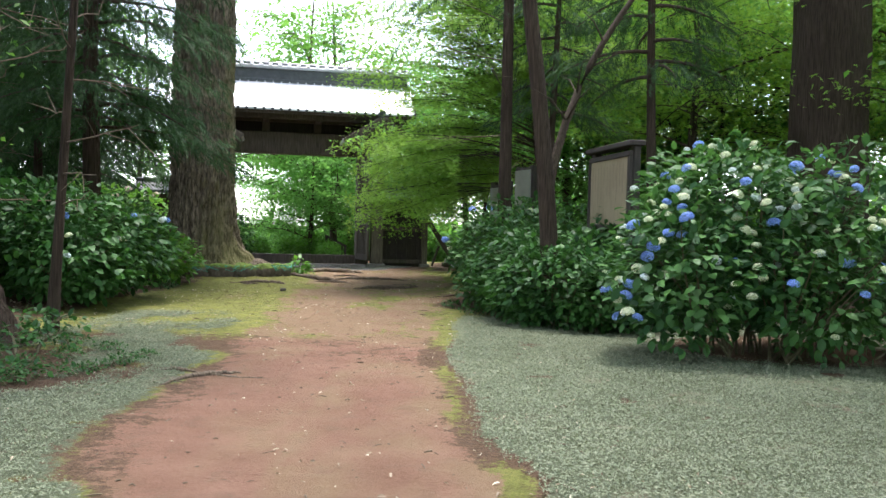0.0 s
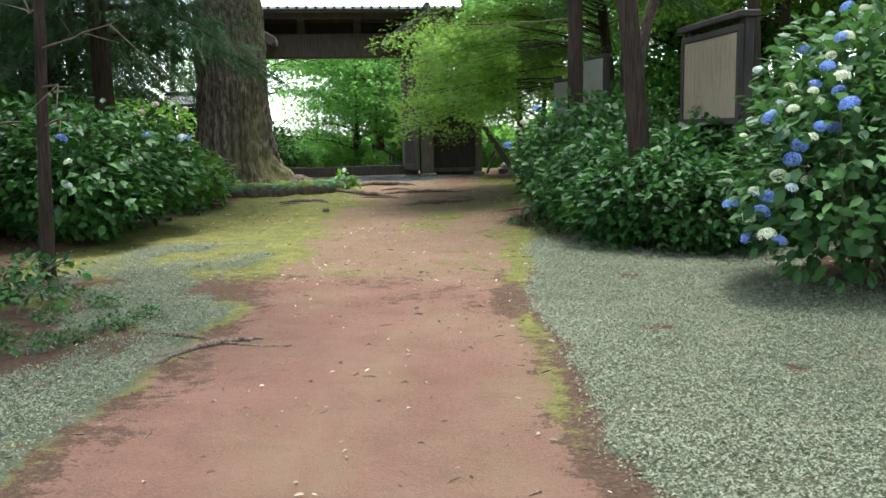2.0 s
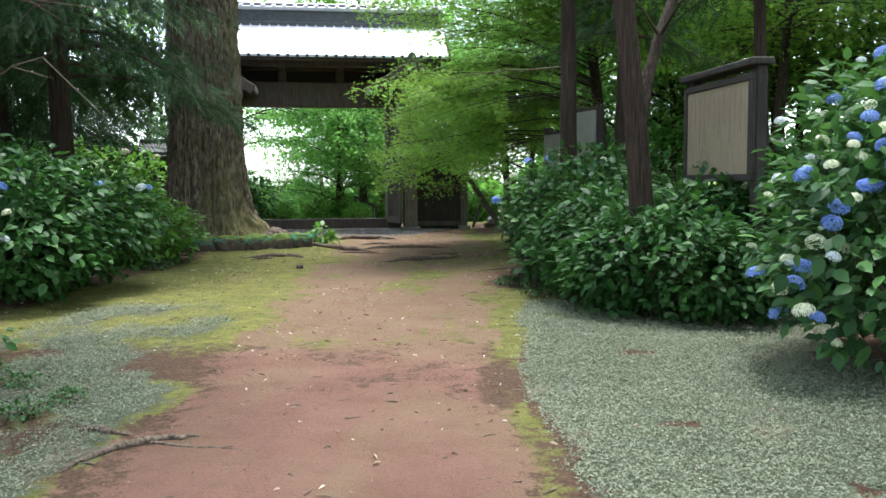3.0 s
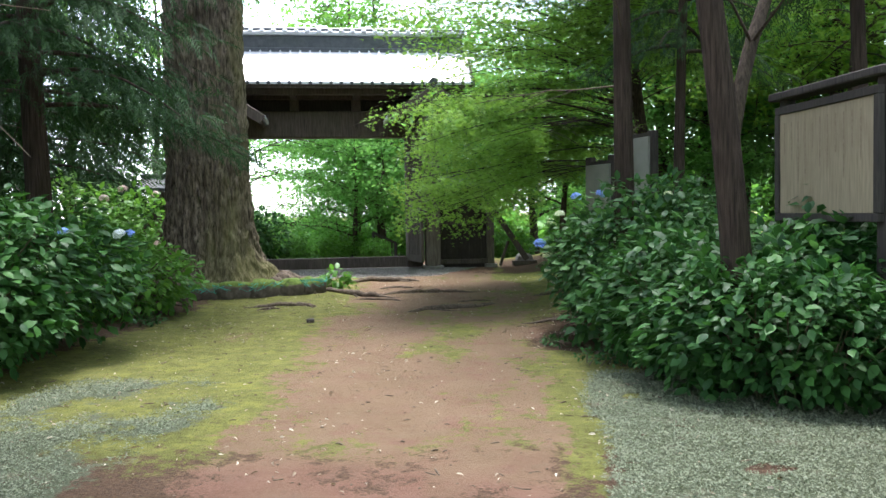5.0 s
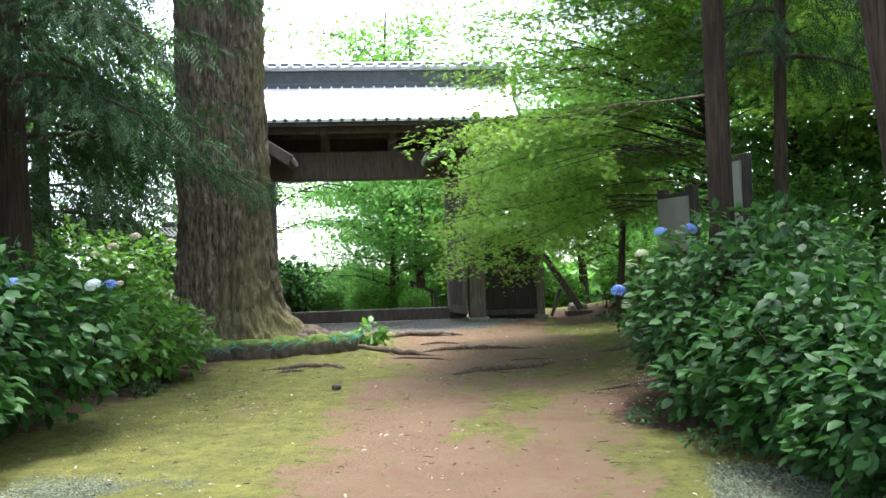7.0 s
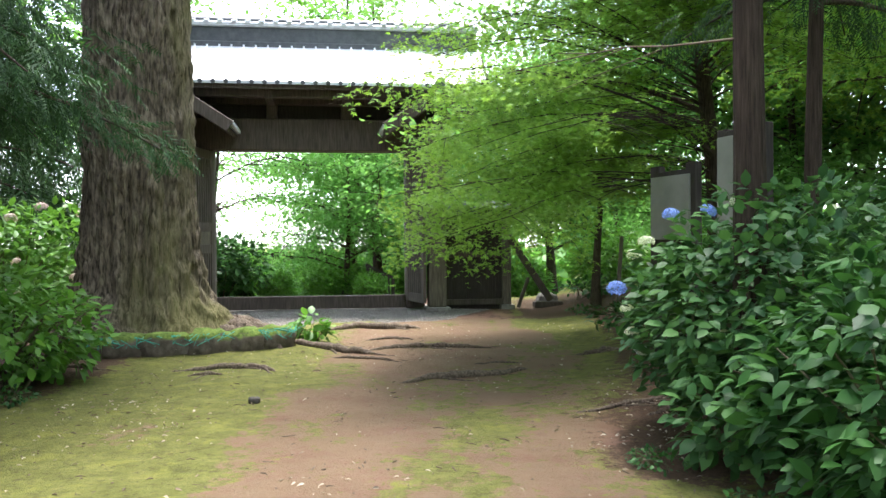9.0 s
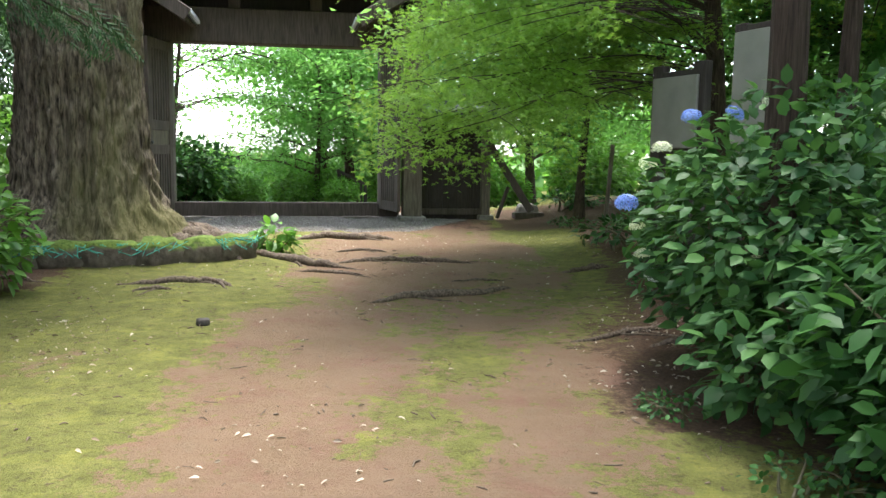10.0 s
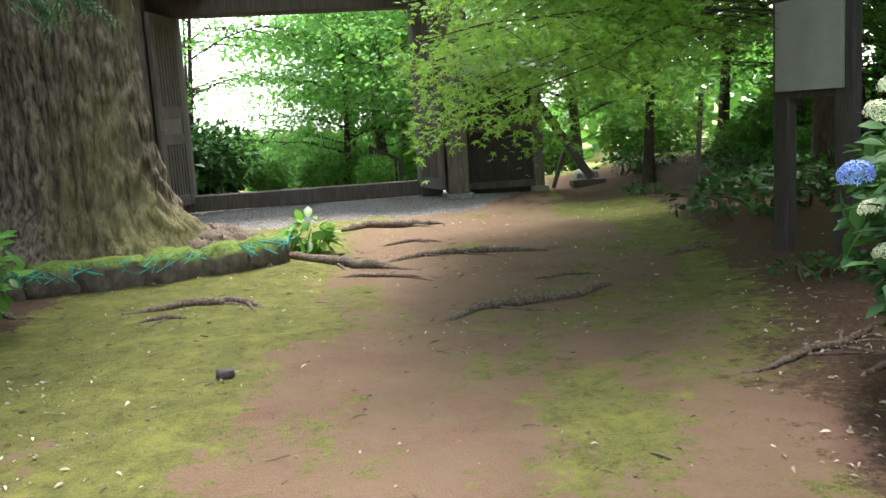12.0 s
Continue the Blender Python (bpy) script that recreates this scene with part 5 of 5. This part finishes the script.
def rough_block(name, label, x, y, size, turn, material, seed, category="stone", sink=.25, rough=.22, scale=2.2):
    bm = bmesh.new()
    bmesh.ops.create_icosphere(bm, subdivisions=3, radius=1)
    for v in bm.verts:
        n = v.co.normalized()
        v.co = Vector([math.copysign(abs(c) ** .6, c) for c in n]) * (1 + rough * noise.noise(n * scale + Vector((seed * 3.1, 0, 0))))
        v.co = Vector((v.co.x * size[0] / 2, v.co.y * size[1] / 2, v.co.z * size[2] / 2))
    me = bpy.data.meshes.new(name)
    bm.to_mesh(me)
    bm.free()
    me.polygons.foreach_set("use_smooth", [True] * len(me.polygons))
    me.materials.append(material)
    ob = new(name, me)
    ob.matrix_world = Matrix.LocRotScale((x, y, z_at(x, y) + size[2] * (.5 - sink)), Euler((0, 0, turn)), None)
    return tagged(ob, label, category)


edge_pts = [(-5.52, 18.90), (-5.10, 19.05), (-4.66, 19.22), (-4.22, 19.48), (-3.86, 19.78), (-3.60, 20.1)]
for k, (x, y) in enumerate(edge_pts):
    stone = rough_block("edging_stone", "mossy edging stone at the foot of the great tree", x, y, (.62, .34, .36), radians(14 + 9 * k), M_MOSSY, k + 1, sink=.35, rough=.4, scale=3.5)
    tagged(stone, group="edging stones")


def net_strip():
    """Loose strands of green net over the edging stones."""
    r = np.random.default_rng(77)
    root = thing("garden_net", pose(-4.6, 19.2, z_at(-4.6, 19.2)), "torn green plastic net over the edging stones", "net")
    for q in range(80):
        k = int(r.choice([0, 1, 1, 2, 2, 3, 5, 5]))
        x, y = edge_pts[k]
        a = radians(12 + 9 * k)
        along, ln = r.uniform(-.26, .26), r.uniform(.12, .3)
        s = np.linspace(-1, 1, 6)
        lx, ly = along + r.normal(scale=.05) + s * r.normal(scale=.10), -.12 - .10 * (s * .5 + .5) * r.uniform(.3, 1)
        z = .20 - .14 * (s * .5 + .5) * r.uniform(.4, 1) + .012
        px = x + lx * math.cos(a) - ly * math.sin(a) + 4.6
        py = y + lx * math.sin(a) + ly * math.cos(a) - 19.2
        v, f = tube(np.stack([px, py, z], -1), np.full(6, .0045), 4)
        child("strand", mesh_of("strand", v, f, M_NET), root)


net_strip()
rough_block("stone", "small dark squarish stone lying on the moss", -2.80, 16.50, (.10, .075, .06), .3, M_STONE_DARK, 20, sink=.1)
rough_block("stone", "grey stone beside the wing wall", .35, 27.6, (.42, .3, .36), .3, M_STONE, 21)

# the young broad-leaved plant by the roots
sprout = bush("young_plant", "young light green plant with broad leaves", [(0, 0, .30, .30, .26, .20), (-.18, 0, .2, .16, .16, .12), (.15, .05, .2, .2, .2, .16)], 110, .19, M_SHRUB_LIGHT, 71, 9, category="plant")
place(sprout, -3.26, 20.75, 0, .78)


def low_tufts():
    """Little weeds and seedlings at the edges of moss and path."""
    r = np.random.default_rng(81)
    spots = [(-3.9, 9.1, .5), (-4.3, 10.0, .6), (-3.3, 7.6, .35), (-4.1, 8.3, .5), (.55, 13.6, .3), (.25, 14.6, .25), (-4.9, 16.4, .3), (.95, 18.2, .35), (2.6, 20.8, .5), (1.6, 21.0, .4), (3.3, 19.7, .6), (2.2, 24.5, .7),
             (1.8, 23.3, .5), (.9, 24.6, .4)]
    spots += [(-3.35, 7.35, .30), (-3.15, 7.6, .26), (-3.0, 7.95, .3), (-2.85, 8.25, .24), (-2.72, 8.55, .28), (-2.6, 8.85, .22), (-3.45, 8.3, .32), (-3.3, 8.8, .3), (-3.05, 9.2, .26), (-3.7, 7.9, .34), (-3.6, 9.5, .3)]
    spots += [(r.uniform(1.2, 5.0), r.uniform(20.5, 28.5), r.uniform(.5, 1.0)) for _ in range(26)]
    base = bush("weed_tuft", "low tuft of dark green weeds on the moss", [(0, 0, .10, .42, .36, .14), (.25, .1, .09, .3, .25, .10)], 260, .075, M_SHRUB, 82, 5, category="weeds")
    for k, (x, y, s) in enumerate(spots):
        place(base if k == 0 else copy_thing(base, pose(0, 0, 0)), x, y, r.uniform(0, 6), s * (2 if k < 14 or k > 24 else 1.5))


low_tufts()


# ---- loose stuff on the ground ----
def zone_at(x, y, channel):
    i = np.clip(np.searchsorted(GY[:, 0], y), 0, GY.shape[0] - 1)
    j = np.clip(np.searchsorted(GX[0], x), 0, GX.shape[1] - 1)
    return ZONE[i, j, channel]


def ground_z(x, y):
    return rise(x, y) + np.array([lumps(a, b) for a, b in zip(x, y)])


def groundcover():
    r = np.random.default_rng(91)
    n = 800000
    x, y = r.uniform(-5, 5.5, n), 2.5 + 11.5 * r.random(n)
    keep = (zone_at(x, y, 1) > .35 + .4 * r.random(n)) & (zone_at(x, y, 0) < .4)
    x, y = x[keep], y[keep]
    n = len(x)
    p = np.stack([x, y, ground_z(x, y) + r.uniform(.004, .035, n)], -1)
    way = unit(r.normal(size=(n, 3)) * np.array((1, 1, .4)))
    v, f = scatter(BLADE, p, turned(way, unit(np.array((0, 0, 1.0)) + r.normal(scale=.4, size=(n, 3)))), r.uniform(.010, .022, n))
    tagged(new("groundcover", mesh_of("groundcover", v, f, M_CLOVER)), "low grey-green ground cover leaves", "ground cover", kind="stuff")


groundcover()


def fallen_leaves():
    r = np.random.default_rng(92)
    n = 4200
    x, y = r.uniform(-5, 1.6, n), 3 + 21 * r.random(n)
    clump = np.array([noise.noise(Vector((a * .9, b * .9, 9.0))) for a, b in zip(x, y)])
    keep = clump + r.normal(scale=.25, size=n) > .12
    x, y = x[keep], y[keep]
    for cx, cy, k, sd in ((-3.25, 15.5, 60, .28), (-4.0, 16.4, 50, .3), (-4.6, 19.6, 120, .35), (.6, 16.6, 70, .3), (-5.5, 12.2, 120, .5), (.3, 15.3, 50, .3), (-3.6, 12.0, 60, .5), (2.8, 9.4, 60, .4)):
        x, y = np.append(x, r.normal(cx, sd, k)), np.append(y, r.normal(cy, sd, k))
    n = len(x)
    p = np.stack([x, y, ground_z(x, y) + .010], -1)
    way = unit(r.normal(size=(n, 3)) * np.array((1, 1, .12)))
    dry = (BROAD[0] * np.array((.62, 1, 2.2)), BROAD[1])
    v, f = scatter(dry, p, turned(way, unit(np.array((0, 0, 1.0)) + r.normal(scale=.5, size=(n, 3)))), r.uniform(.018, .048, n))
    tagged(new("fallen_leaves", mesh_of("fallen_leaves", v, f, M_LITTER)), "scattered dry brown and pale fallen leaves", "leaves", kind="stuff")
    n = 5000
    x, y = r.uniform(-9, 7, n), r.uniform(8, 30, n)
    keep = ((x > 2.0 + .0 * y) | (x < -5.2)) & (y > 11)
    x, y = x[keep], y[keep]
    n = len(x)
    p = np.stack([x, y, ground_z(x, y) + .012], -1)
    way = unit(r.normal(size=(n, 3)) * np.array((1, 1, .15)))
    v, f = scatter(BROAD, p, turned(way, unit(np.array((0, 0, 1.0)) + r.normal(scale=.35, size=(n, 3)))), r.uniform(.04, .09, n))
    tagged(new("leaf_litter", mesh_of("leaf_litter", v, f, M_LITTER)), "brown leaf litter under the trees", "leaves", kind="stuff")


fallen_leaves()


def ground_debris():
    """Short dark twigs and crumbs of bark lying on path and moss."""
    r = np.random.default_rng(94)
    n = 1500
    x, y = r.uniform(-4.8, 1.2, n), 4 + 18 * r.random(n)
    pieces = []
    for a, b in zip(x, y):
        ln, az, z = r.uniform(.02, .11) * r.random() ** 2 + .012, r.uniform(0, 6.28), z_at(a, b)
        d = np.array((math.cos(az), math.sin(az), 0)) * ln
        c = np.array((a, b, z + .004))
        pieces.append(tube(np.array([c - d / 2, c + r.normal(scale=.004, size=3) + np.array((0, 0, .003)), c + d / 2]), np.array((.7, 1, .5)) * r.uniform(.002, .006), 4))
    v, f = join(pieces)
    tagged(new("twigs", mesh_of("twigs", v, f, M_TWIG)), "small dark twigs and bark crumbs on the ground", "twigs", kind="stuff")


ground_debris()


def gravel():
    r = np.random.default_rng(93)
    n = 16000
    x, y = r.uniform(-8, 1, n), r.uniform(22.5, 28, n)
    keep = zone_at(x, y, 3) < .5
    x, y = x[keep], y[keep]
    n = len(x)
    oct_v = np.array([(1, 0, 0), (-1, 0, 0), (0, 1, 0), (0, -1, 0), (0, 0, .7), (0, 0, -.7)])
    oct_f = np.array([(0, 2, 4), (2, 1, 4), (1, 3, 4), (3, 0, 4), (2, 0, 5), (1, 2, 5), (3, 1, 5), (0, 3, 5)])
    p = np.stack([x, y, ground_z(x, y) + .004], -1)
    v, f = scatter((oct_v, oct_f), p, turned(unit(r.normal(size=(n, 3))), unit(r.normal(size=(n, 3)))), r.uniform(.008, .02, n))
    tagged(new("gravel", mesh_of("gravel", v, f, M_STONE)), "grey gravel before the gate threshold", "gravel", kind="stuff")


gravel()


# ---- beyond the gate: a low rack beside the way ----
def side_rack():
    root = thing("slatted_stand", pose(-3.95, 33.3, z_at(-3.95, 33.3), 0, 0, 12), "dark leaning slatted stand beyond the gate", "stand")
    part("upright", beam((-.36, 0, -.05), (-.42, 0, 1.0), .09, .09), M_POST, root)
    part("top_rail", beam((-.46, 0, 1.02), (.34, 0, .62), .09, .08), M_POST, root)
    part("upright", beam((.30, 0, -.05), (.30, 0, .66), .09, .09), M_POST, root)
    for k in range(5):
        part("slat", beam((-.34 + k * .13, 0, .05), (-.30 + k * .12, 0, .92 - k * .06), .05, .03), M_POST, root)


side_rack()


def leaning_stake():
    ob = part("stake", beam((0, 0, -.1), (.10, .02, 1.35), .05, .05), M_WOOD_GREY, None, "", .006)
    ob.location = (1.05, 22.2, z_at(1.05, 22.2))
    tagged(ob, "leaning weathered wooden stake in the undergrowth", "stake")


leaning_stake()
